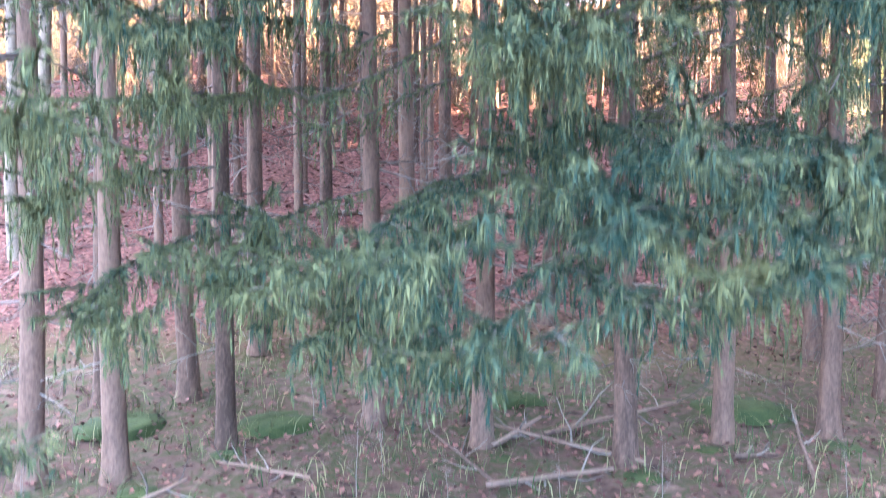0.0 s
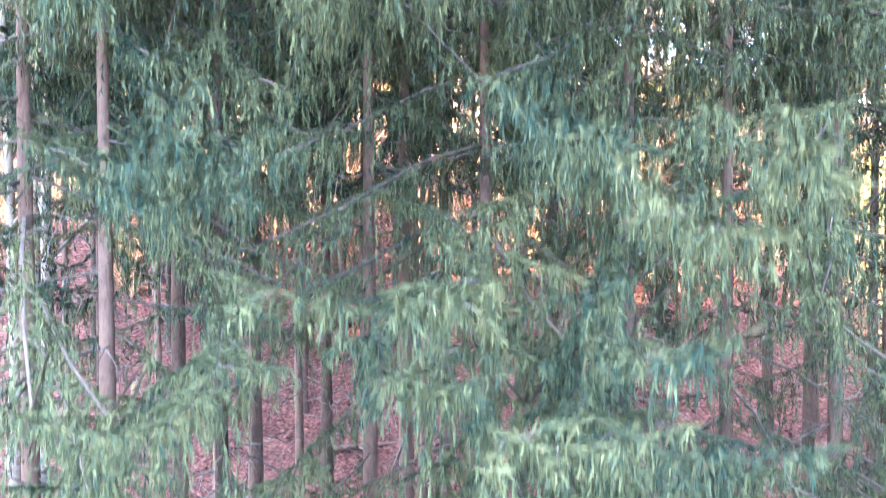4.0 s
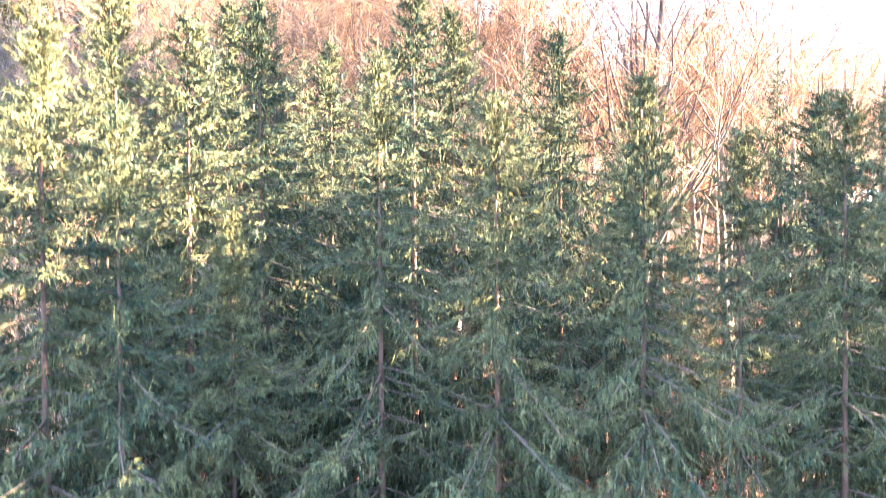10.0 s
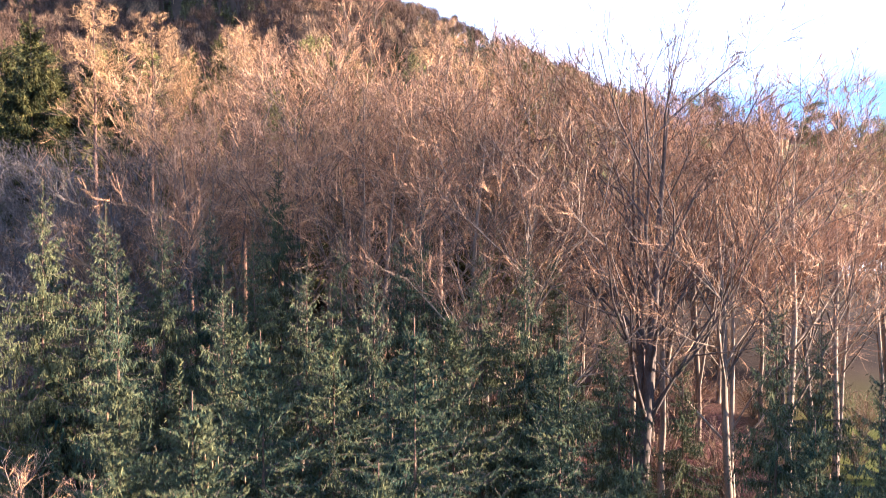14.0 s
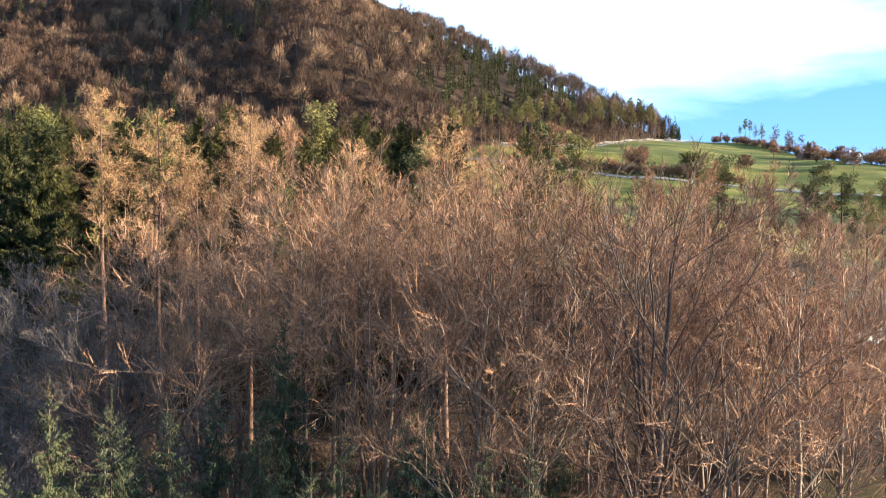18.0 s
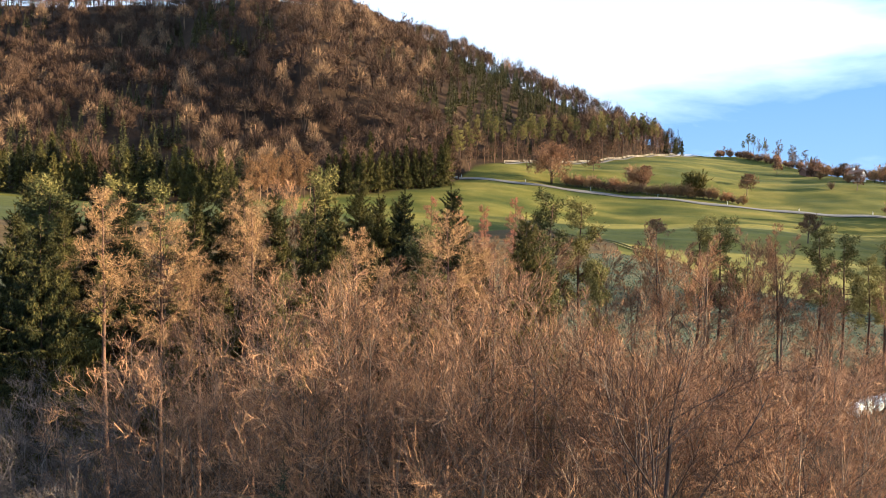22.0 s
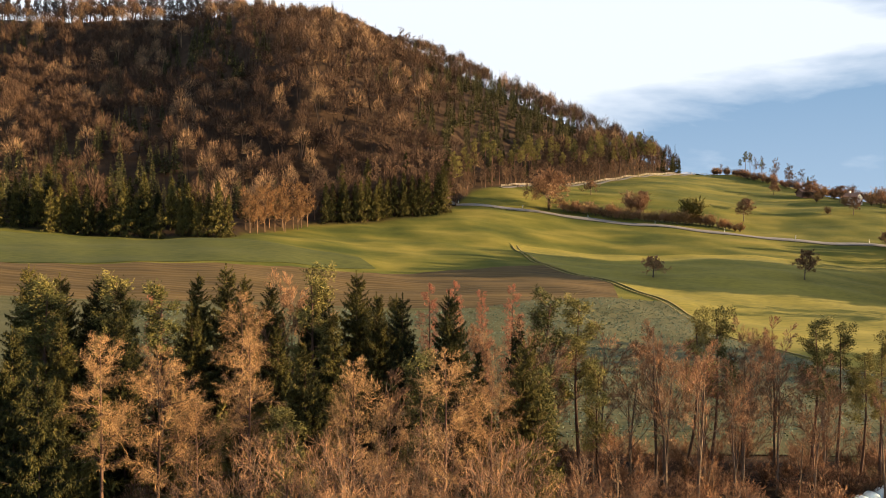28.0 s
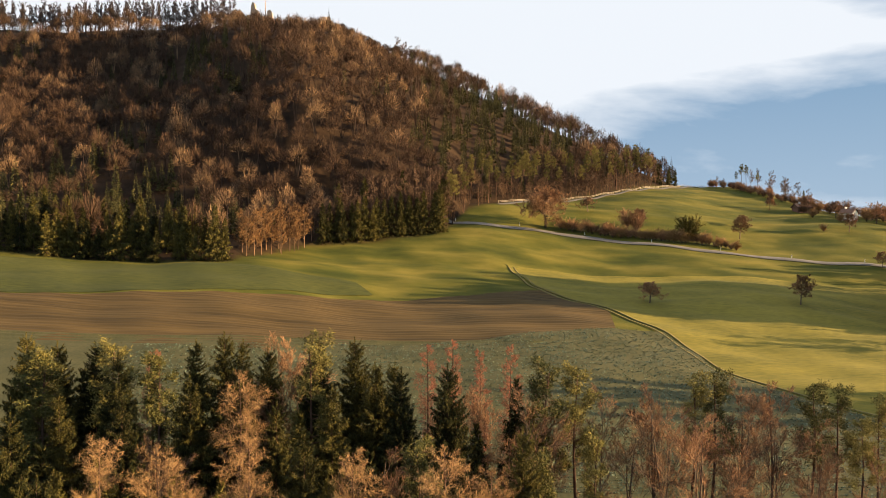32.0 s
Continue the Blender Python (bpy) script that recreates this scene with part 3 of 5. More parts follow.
    rr = np.stack([l * 0.012 + 0.005, l * 0.008 + 0.004, l * 0 + 0.002], 1)
    sd.tubes(q, rr, 3)
    c, cr, _ = level(rng, q, rr, 6, 0.3, 1.0, (30, 80), 0.5, k=3, up=-0.4, wobble=0.2)
    sd.tubes(c, cr, 3)
    part("dead_wood", sd, M_DEAD, root, "grey dead lower branches", kind="stuff")
    m = cones
    z = rng.uniform(h - 2.6, h - 0.4, m)
    a = rng.random(m) * 2 * pi
    rr = (h - z) * 0.28 * rng.uniform(0.5, 1.1, m)
    o = np.stack([np.cos(a) * rr, np.sin(a) * rr, z], -1)
    sc = Soup()
    sc.tubes(np.stack([o, o - (0, 0, 0.06), o - (0, 0, 0.13)], 1), np.tile((0.012, 0.02, 0.008), (m, 1)), 5)
    part("cone", sc, M_CONE, root, "hanging brown cones", kind="stuff")
    return root, h


def long_bough(tree, tip, seed):
    """One great bough of a front spruce, from its trunk out to the tip in the open."""
    rng = np.random.default_rng(seed)
    m = tree.matrix_basis
    foot, grow = np.array(m.translation), m.to_scale()[0]
    tip = np.array(tip, float)
    flat = tip[:2] - foot[:2]
    ln = float(np.hypot(*flat))
    start = np.array((foot[0], foot[1], tip[2] + 0.10 * ln + rng.uniform(-0.2, 0.3)))
    s = np.linspace(0, 1, 15)
    p = start + (tip - start) * s[:, None]
    p[:, :2] += np.array((-flat[1], flat[0])) * (rng.choice((-1.0, 1.0)) * rng.uniform(0.08, 0.24) * np.sin(pi * s ** 1.5))[:, None]
    p[:, 2] -= ln * 0.085 * np.sin(pi * s ** 2.6)
    turn = np.array(m.inverted().to_3x3())
    loc = ((p - foot) @ turn.T)[None]
    fo = Soup()
    hang(rng, fo, loc, 19.0, np.full(1, rng.uniform(0.50, 0.78) / grow), np.ones(1), 0.0165, 0.118, 0.021, 0.03)
    # side sprays near the tip make the bough a broad flat fan
    q, rq, _ = sprout(rng, loc, np.full((1, 15), 0.02), 12, 0.36, 0.97, (35, 62), lambda t: (1.06 - t) * ln * 0.27 + 0.22, k=6, up=-0.12, wobble=0.05)
    q[:, :, 2] = q[:, :1, 2] + (q[:, :, 2] - q[:, :1, 2]) * 0.45
    hang(rng, fo, q, 15.0, np.full(len(q), rng.uniform(0.55, 0.80) / grow), np.ones(len(q)), 0.017, 0.118, 0.021, 0.08)
    bough = part("bough", fo, M_NEEDLE, tree, "long sagging bough with a curtain of hanging twigs")
    sp = Soup()
    sp.tubes(loc, (0.017 * np.linspace(1, 0.2, 15))[None], 5)
    sp.tubes(q, 0.011 * np.tile(np.linspace(1, 0.3, 6), (len(q), 1)), 3)
    part("spine", sp, M_SPINE, bough, "pale grey bark")


def bare_tree(name, label, category, h, seed, limbs=16, low=0.32, spread=0.36, up=0.35, forks=1, angle=(28, 55), levels=(7, 8, 5), twig=None, bark=None, group="", fine=0.015, lean=0.03, ivy=False, radius=0.008, far=False, fork=(26, 62), inner=0.2, wobble=0.14):
    """A leafless broadleaved tree: trunk, limbs, branches and fine upright twigs."""
    rng = np.random.default_rng(seed)
    root = empty(name, label, category, group)
    bark, twig = bark or M_BEECH, twig or M_TWIG
    st = Soup()
    r0 = h * radius
    k = 9
    stems, radii = [], []
    for i in range(forks):
        zs = np.linspace(0, h * (0.9 if i == 0 else rng.uniform(0.72, 0.88)), k)
        a = rng.random() * 6.28
        away = 0 if forks == 1 else rng.uniform(0.05, 0.12)
        o = np.zeros((k, 3))
        o[:, 2] = zs
        bow = (np.clip(zs / h - (0.18 if forks > 1 else 0), 0, 1)) * h
        o[:, 0] += bow * (away * cos(a) + rng.normal(0, lean)) + np.cumsum(rng.normal(0, 0.006, k)) * h * 0.5
        o[:, 1] += bow * (away * sin(a) + rng.normal(0, lean)) + np.cumsum(rng.normal(0, 0.006, k)) * h * 0.5
        o[0, :2] = 0
        stems.append(o)
        radii.append(r0 * (1 if i == 0 else 0.72) * np.array((1.35, 1.0, 0.92, 0.84, 0.74, 0.6, 0.44, 0.27, 0.10)))
    p0, rad0 = np.array(stems), np.array(radii)
    for i in range(forks):
        st = Soup()
        st.tubes(p0[i:i + 1], rad0[i:i + 1], 8)
        part("stem" if i else "trunk", st, bark, root)
    n1 = max(5, limbs // forks)
    p1, r1, _ = sprout(rng, p0, rad0, n1, low, 0.99, angle, lambda s: h * spread * (1.28 - s * 0.85), k=6, up=up, wobble=wobble, thin=0.42)
    p2, r2, _ = level(rng, p1, r1, levels[0], inner, 1.0, fork, 0.46, k=5, up=up * 0.8, wobble=wobble, thin=0.62)
    if far:
        sl = Soup()
        sl.tubes(p1, r1 * 1.3, 4)
        part("branchwork", sl, bark, root, kind="stuff")
    else:
        for i in range(len(p1)):
            sl = Soup()
            sl.tubes(p1[i:i + 1], r1[i:i + 1], 5)
            part("limb", sl, bark, root)
        sl = Soup()
        sl.tubes(p2[:, ::2], np.maximum(r2[:, ::2] * 1.1, 0.011), 3)
        part("branchwork", sl, bark, root, kind="stuff")
    sw = Soup()
    p3, r3, _ = level(rng, p2, r2, levels[1], inner, 1.0, fork, 0.46, k=3, up=up * 0.5, wobble=wobble * 1.2, thin=0.6)
    sd = unit(rng.normal(size=(len(p3), 3)))
    sw.strips(p3, np.maximum(r3 * 1.5, fine * 1.1), sd)
    p4, r4, _ = level(rng, p3, r3, levels[2], inner * 0.6, 1.0, (fork[0] * 0.8, fork[1] * 0.8), 0.85, k=3, up=up * 0.3, wobble=wobble * 0.8, thin=0.6)
    n4 = len(p4)
    sw.slivers(p4[:, 0], p4[:, 2], np.full(n4, fine), unit(rng.normal(size=(n4, 3))))
    part("twig_crown", sw, twig, root, "fine leafless twigs", kind="stuff")
    if ivy:
        n = 1500
        z = rng.random(n) ** 0.8 * h * 0.36
        a = rng.random(n) * 6.28
        rr = r0 * 0.9 + rng.random(n) ** 2 * h * 0.02
        o = np.stack([np.cos(a) * rr, np.sin(a) * rr, z + 0.1], -1)
        d = unit(rng.normal(size=(n, 3))) * 0.28
        si = Soup()
        si.slivers(o, o + d, np.full(n, 0.24), unit(rng.normal(size=(n, 3))))
        part("ivy", si, M_NEEDLE_FAR, root, "dark green ivy", kind="stuff")
    return root, float(np.percentile(p4[:, 2, 2], 98.2))


def larch(name, label, h, reach, seed, mat, group="", low=0.28, boughs=110):
    """Leafless larch: straight trunk, level boughs, clouds of fine golden twigs."""
    rng = np.random.default_rng(seed)
    root = empty(name, label, "larch tree", group)
    st = Soup()
    k = 8
    zs = np.linspace(0, h, k)
    line = np.stack([np.cumsum(rng.normal(0, 0.05, k)), np.cumsum(rng.normal(0, 0.05, k)), zs], -1)
    rad = h * 0.0095 * np.linspace(1.1, 0.08, k)
    st.tubes(line[None], rad[None], 7)
    part("trunk", st, M_BARK, root)
    def crown(s):
        u = np.clip((s - low) / (1 - low), 0, 1)
        return reach * np.sqrt(np.maximum(0.02, 1 - u ** 2.4)) * (0.55 + 0.45 * np.minimum(1, u * 3.5)) + 0.15

    p, r, s = sprout(rng, line[None], rad[None], boughs, low, 0.985, (55, 92), crown, k=5, up=0.30, wobble=0.10, thin=0.36)
    sb = Soup()
    sb.tubes(p, r, 4)
    part("branchwork", sb, M_BARK, root, kind="stuff")
    q, rq, _ = level(rng, p, r, 15, 0.25, 1.0, (30, 75), 0.36, k=3, up=0.12, wobble=0.16)
    sw = Soup()
    sw.strips(q, np.maximum(rq * 1.6, 0.016), unit(rng.normal(size=(len(q), 3))))
    f, _, _ = level(rng, q, rq, 13, 0.1, 1.0, (25, 75), 0.7, k=3, up=0.1, wobble=0.16)
    sw.slivers(f[:, 0], f[:, 2], np.full(len(f), 0.018), unit(rng.normal(size=(len(f), 3))))
    part("twig_crown", sw, mat, root, "clouds of fine bare twigs", kind="stuff")
    return root, float(np.percentile(f[:, 2, 2], 99.8))


def pine(name, label, h, seed, low=0.5, reach=0.17, tuft=22, group="", lean=0.03):
    """Scots pine: bare leaning trunk and needle clumps on crooked limbs."""
    rng = np.random.default_rng(seed)
    root = empty(name, label, "pine tree", group)
    k = 8
    zs = np.linspace(0, h * 0.96, k)
    a = rng.random() * 6.28
    bow = np.sin(zs / h * pi) * h * lean + zs * lean
    line = np.stack([bow * cos(a) + np.cumsum(rng.normal(0, 0.06, k)), bow * sin(a) + np.cumsum(rng.normal(0, 0.06, k)), zs], -1)
    rad = h * 0.0105 * np.linspace(1.1, 0.2, k)
    st = Soup()
    st.tubes(line[None], rad[None], 8)
    part("trunk", st, M_BARK, root)
    p, r, s = sprout(rng, line[None], rad[None], 26, low, 0.99, (45, 95), lambda s: h * reach * (1.3 - 0.7 * s), k=5, up=0.35, wobble=0.2, thin=0.4)
    sb = Soup()
    sb.tubes(p, r, 4)
    p2, r2, _ = level(rng, p, r, 5, 0.3, 1.0, (30, 70), 0.45, k=4, up=0.3, wobble=0.2)
    sb.tubes(p2, np.maximum(r2, 0.008), 3)
    part("branchwork", sb, M_BARK, root, kind="stuff")
    ends, _ = along(p2, rng.uniform(0.35, 1.0, (len(p2), 3)))
    ends = ends.reshape(-1, 3)
    n = tuft * 2
    o = np.repeat(ends, n, 0)
    d = rng.normal(size=o.shape)
    d[:, 2] = np.abs(d[:, 2]) * 0.8
    d = unit(d)
    o = o + rng.normal(0, h * 0.012, o.shape)
    sf = Soup()
    sf.slivers(o, o + d * (h * 0.018), np.full(len(o), h * 0.0034 * (14 / tuft) ** 0.3), unit(np.cross(d, rng.normal(size=o.shape))))
    part("foliage", sf, M_PINE, root, "dark green needle clumps", kind="stuff")
    return root, float(o[:, 2].max())


def bush(name, label, h, seed, mat, stems=26, group="", category="bush", fine=0.03):
    rng = np.random.default_rng(seed)
    root = empty(name, label, category, group)
    a = rng.random(stems) * 6.28
    out_r = rng.uniform(0.1, 0.55, stems) * h
    hh = h * rng.uniform(0.55, 1.0, stems)
    u = np.linspace(0, 1, 5)
    p = np.stack([np.cos(a)[:, None] * out_r[:, None] * u ** 1.2, np.sin(a)[:, None] * out_r[:, None] * u ** 1.2, hh[:, None] * u], -1)
    p += rng.normal(0, 0.02 * h, p.shape) * u[None, :, None]
    r = np.full((stems, 1), 0.008 * h) * np.linspace(1, 0.25, 5)[None]
    ss = Soup()
    ss.tubes(p, r, 4)
    part("branchwork", ss, M_BEECH, root, kind="stuff")
    p2, r2, _ = level(rng, p, r, 9, 0.2, 1.0, (20, 60), 0.38, k=4, up=0.2, wobble=0.15)
    sw = Soup()
    sw.strips(p2, np.maximum(r2 * 2, fine * 0.8), unit(rng.normal(size=(len(p2), 3))))
    p3, _, _ = level(rng, p2, r2, 6, 0.1, 1.0, (20, 60), 0.6, k=3, up=0.1, wobble=0.15)
    sw.slivers(p3[:, 0], p3[:, 2], np.full(len(p3), fine), unit(rng.normal(size=(len(p3), 3))))
    part("twig_crown", sw, mat, root, "dense thin twigs", kind="stuff")
    return root, h


rng = np.random.default_rng(7)

# ---- front row of spruces at the forest edge
FRONT = "spruces at the forest edge"
edge_kinds = [
    edge_spruce("spruce", "tall Norway spruce with drooping boughs and flared bare trunk", 23.0, 11, 4.4, group=FRONT),
    edge_spruce("spruce", "tall Norway spruce with long hanging green twigs", 23.0, 12, 5.2, pend=0.85, group=FRONT, cones=9),
    edge_spruce("spruce", "tall Norway spruce with sparse sunlit pointed top", 23.0, 13, 6.0, 2.8, 4.3, group=FRONT),
    edge_spruce("spruce", "tall Norway spruce with long bare trunk below its crown", 23.0, 17, 9.0, 2.6, 4.4, group=FRONT, thin_low=0.35),
]
front_trees = []
for i, (x, y, top) in enumerate(((-4.4, 10.3, 20.7), (-3.2, 11.5, 19.4), (-1.0, 12.4, 21.9), (-5.5, 10.2, 21.9), (0.75, 11.5, 21.2), (2.8, 10.8, 21.2), (4.6, 11.8, 20.6), (6.4, 12.0, 21.3), (-5.8, 13.2, 23.4), (8.2, 13.5, 21.9))):
    kind = edge_kinds[3] if i < 3 else edge_kinds[i % 3]
    front_trees.append(copy_thing(kind[0], place(x, y, top, rng.uniform(-0.3, 0.3), 23.0)))
second_kinds = [edge_spruce("spruce", "tall spruce with pointed top and coned crown in the second row", 23.0, 14 + i, 9.0, 2.6, 3.0, 0.66, group=FRONT, dead=30, thin_low=0.3, trunk=0.0075, coarse=1.2, dense=15.0, full=0.5) for i in range(2)]
plant(second_kinds, ((-3.6, 15.4, 23.7), (-0.5, 15.3, 24.0), (0.2, 17.3, 24.0), (2.5, 16.7, 23.4), (-4.9, 17.0, 24.1), (-7.6, 12.0, 21.5), (-4.4, 13.4, 22.9), (-2.6, 18.6, 23.6), (4.1, 15.8, 20.9), (7.8, 15.4, 21.8)), rng)
retire(second_kinds)
retire(edge_kinds)
# great boughs that reach far out over the open ground
for i, tip in enumerate(((1.5, 4.3, 2.7), (0.4, 4.1, 1.9), (1.25, 4.1, 1.75), (2.3, 4.2, 2.3), (0.9, 4.2, 2.2), (1.9, 4.2, 2.0), (0.7, 4.2, 1.4), (2.5, 4.2, 1.6), (2.9, 4.3, 2.5), (1.2, 4.2, 1.3), (-2.1, 6.0, 1.2), (-2.9, 6.2, 2.3), (-2.4, 6.1, 1.7), (-0.5, 5.4, 1.6), (0.25, 5.4, 2.4), (-2.4, 4.6, 2.9),
                         (-0.4, 6.3, 5.1), (0.0, 4.1, 4.9), (1.05, 3.8, 6.1), (2.1, 4.3, 5.3), (-2.5, 4.9, 6.1), (-1.9, 4.5, 4.0), (0.6, 6.2, 5.5), (2.6, 4.6, 4.1), (-1.9, 6.0, 3.4), (-0.1, 5.5, 3.6), (-2.6, 4.4, 4.6), (2.6, 4.4, 5.4), (1.9, 4.6, 3.6), (-2.7, 4.8, 7.4), (2.6, 4.6, 7.2), (1.0, 4.6, 6.8), (1.7, 4.4, 6.5), (2.4, 4.3, 6.2), (1.4, 4.8, 5.7), (2.0, 4.4, 8.0),
                         (-1.35, 4.8, 8.3), (-1.6, 5.1, 9.6), (0.4, 4.8, 9.6), (1.2, 4.5, 9.0), (0.6, 5.6, 7.5), (1.6, 4.4, 7.4), (2.2, 4.5, 9.4), (-2.6, 4.8, 9.2))):
    long_bough(min(front_trees[:8], key=lambda e: abs(e.location.x - tip[0]) + 0.25 * abs(e.location.y - tip[1])), tip, 300 + i)
for i, tip in enumerate(((-0.8, 5.2, 15.0), (0.2, 5.4, 14.8), (-0.1, 4.9, 13.6), (0.1, 4.6, 12.6), (2.6, 5.5, 13.9), (2.25, 5.5, 13.6), (1.75, 5.5, 13.4), (0.95, 6.2, 13.5),
                         (-2.9, 5.8, 15.4), (-2.5, 5.8, 12.7), (-1.6, 5.3, 12.7), (-1.0, 5.3, 13.5), (1.4, 5.2, 15.2), (-1.8, 5.4, 11.2), (0.9, 5.0, 11.3), (2.4, 5.0, 11.6))):
    long_bough(min(front_trees[:8], key=lambda e: abs(e.location.x - tip[0]) + 0.25 * abs(e.location.y - tip[1])), tip, 400 + i)

# ---- spruces inside the stand: bare poles with crowns high up
STAND = "spruces inside the stand"
stand_kinds = [
    spruce("spruce", "slender shaded spruce with bare trunk and dark crown", 20.0, 2.7, 9.5, 21, 0.46, 6, 0.6, 0.13, 0.034, 0.024, 11.0, group=STAND, dead=26, trunk=0.0075),
    spruce("spruce", "slender shaded spruce with a narrow dark crown", 20.0, 2.4, 10.0, 22, 0.46, 6, 0.6, 0.13, 0.034, 0.024, 11.0, group=STAND, dead=30, trunk=0.0075),
]
STAND_SPOTS = ((-7.3, 34, 29.2), (-1.4, 28, 26.4), (-3.8, 28, 25.7), (1.4, 28, 25.5), (3.0, 27, 25.5), (-7.4, 30, 26.0), (-13.6, 26, 27.6), (-14.6, 24, 26.3), (-12.1, 27, 26.9),
               (-10.3, 28, 26.6), (-9.2, 30, 27.0), (-6.7, 23, 24.7), (3.9, 24, 23.8), (-9.6, 22, 25.3), (-2.2, 24, 24.9), (-4.5, 25, 25.1), (9.6, 30, 21.0), (6.0, 26, 22.8),
               (9.8, 22, 24.1), (11.4, 22.5, 23.4), (11.1, 19, 22.7), (4.9, 32.6, 25.4), (-0.8, 29.5, 26.4), (6.6, 30.5, 22.6))
plant(stand_kinds, STAND_SPOTS, rng)
pole_kinds = [spruce("spruce", "bare spruce pole with a thin crown inside the stand", 19.0, 1.9, 11.0, 25, 0.6, 5, 0.7, 0.35, 0.13, 0.09, 5.0, group=STAND, dead=24, trunk=0.0075)]
plant(pole_kinds, [(x + rng.uniform(-0.7, 0.7), y + rng.uniform(-0.7, 0.7), gz(x, y) + rng.uniform(15.5, 18)) for x in np.arange(-16, 5, 3.1) for y in (19.5, 23, 26.5, 31)], rng)
# the stand goes on beyond the picture and shades the edge
plant(pole_kinds, [(x, y, gz(x, y) + rng.uniform(19, 22)) for x, y in ((24, 2), (26, 11), (28, -4), (30, 6), (33, -1), (31, 15), (25, -9))], rng)
plant(stand_kinds, [(x, y, gz(x, y) + hh) for x, y, hh in ((8.2, 25.5, 8), (9.6, 28, 10), (7.4, 29.5, 9), (11.2, 31, 9), (9.2, 33.5, 8), (10.6, 25.5, 6), (12.6, 28, 8), (6.8, 22.5, 6))], rng)
retire(stand_kinds)
retire(pole_kinds)
shade_kinds = [spruce("spruce", "broad spruce with boughs down to the ground at the forest edge", 20.0, 3.4, 0.8, 23, 0.9, 6, 1.0, 0.9, 0.45, 0.38, 2.5, group=FRONT, dead=0)]
plant(shade_kinds, [(x, y, (17.4 if x < 19 else 20.0) + 0.21 * (x - 8) + 2.0 * (y > 16) + rng.uniform(-1.0, 0.8)) for x, y in ((13.5, 3.5), (14.5, 7), (14, 10), (16.5, 13), (18, 17), (17, 5), (18, 9.5), (19, 1), (20, -3), (21, 13), (23, 19), (25, 8), (15.5, -0.5), (27, 3), (30, -5), (33, 4), (22, 5), (36, -2), (28, 9), (39, -8), (42, 0), (17, 21), (19.5, 25), (24, 22), (29, 19))], rng)
plant(shade_kinds, [(23.4 + rng.uniform(-1.5, 1.5), y, 22.7 + rng.uniform(-0.8, 0.8)) for y in np.arange(-2, 17.5, 1.7)], rng)
plant(shade_kinds, ((27, 22, 25.2), (28, 25.5, 25.0), (31, 24, 25.4)), rng)
retire(shade_kinds)
youth = [spruce("young_spruce", "young spruce with bright green drooping twigs", 3.0, 1.1, 0.2, 24, 0.20, 5, 0.3, 0.13, 0.03, 0.022, 10.0, group="young spruces", dead=0)]
plant(youth, ((-3.05, 4.9, 1.05), (8.0, 8.6, 1.2), (-8.4, 9.0, 1.6)), rng)
retire(youth)

# ---- beech grove on the bank
GROVE = "beeches on the bank"
beech_kinds = [bare_tree("beech", lab, "beech tree", 22.0, seed, limbs, low, spread, 0.34, forks, (28, 60), (7, 7, 6), group=GROVE, fine=0.0195, radius=0.0080, fork=(20, 54), inner=0.30, wobble=0.11) for lab, seed, limbs, low, spread, forks in (
    ("leafless beech with several upright stems and reddish twigs", 31, 21, 0.34, 0.44, 3),
    ("leafless beech with a slim trunk and fan-shaped crown", 32, 18, 0.40, 0.42, 1),
    ("leafless beech with forked trunk and dense brown twigs", 33, 20, 0.36, 0.44, 2),
    ("leafless beech with a tall bare trunk and sunlit crown", 34, 17, 0.44, 0.42, 1))]
# grey-barked trees; the dull grey also paints in shade on the grove's left
shade_grey_kinds = [bare_tree("ash_tree", "leafless grey tree, its colour partly standing for the shade of the grove", "broadleaf tree", 20.0, 37, 15, 0.34, 0.36, 0.34, 2, (28, 60), (7, 7, 6), twig=M_DEAD, bark=M_OLDBARK, group=GROVE, fine=0.019, fork=(20, 54), inner=0.30, wobble=0.12)]
plant(shade_grey_kinds, ((-21.2, 36, 29.6), (-20.5, 40, 30.6), (-18.4, 42, 31.4), (-24, 39, 29), (-17.2, 37, 30.4), (-25, 45, 30), (-22, 46, 31), (-14.5, 35, 30.2), (-27, 41, 28.6), (-19.5, 33.5, 27.5)), rng)
retire(shade_grey_kinds)
plant(beech_kinds, ((-16, 44, 33.4), (-12.6, 46, 35.9), (-9, 45, 36.9), (-4.3, 42, 37.2), (-1.4, 48, 36.6), (2.4, 44, 37.2),
                    (5.6, 42, 36.8), (8.9, 48, 35.0), (15, 44, 34.2), (21.1, 40, 33.4), (-6.3, 46, 36.8), (2.1, 40, 34.8), (13.7, 46, 33.2), (20.8, 46, 32.6), (15.5, 34.1, 33.4),
                    (13, 33.5, 32.5), (3.4, 30.2, 30.5), (0.8, 36.6, 34.2), (-3.6, 37.6, 34.4), (-11, 36.5, 33.2), (-14.5, 38, 32.6), (-7.5, 39.5, 34.9)), rng)


def canopy(x):
    """Height of the grove's outline across the bank."""
    return float(np.interp(x, (-22, -16, -12, -8, 0, 6, 9, 15, 22), (28.8, 32.2, 34.6, 36.2, 36.6, 36.4, 35.2, 34.0, 33.0)))


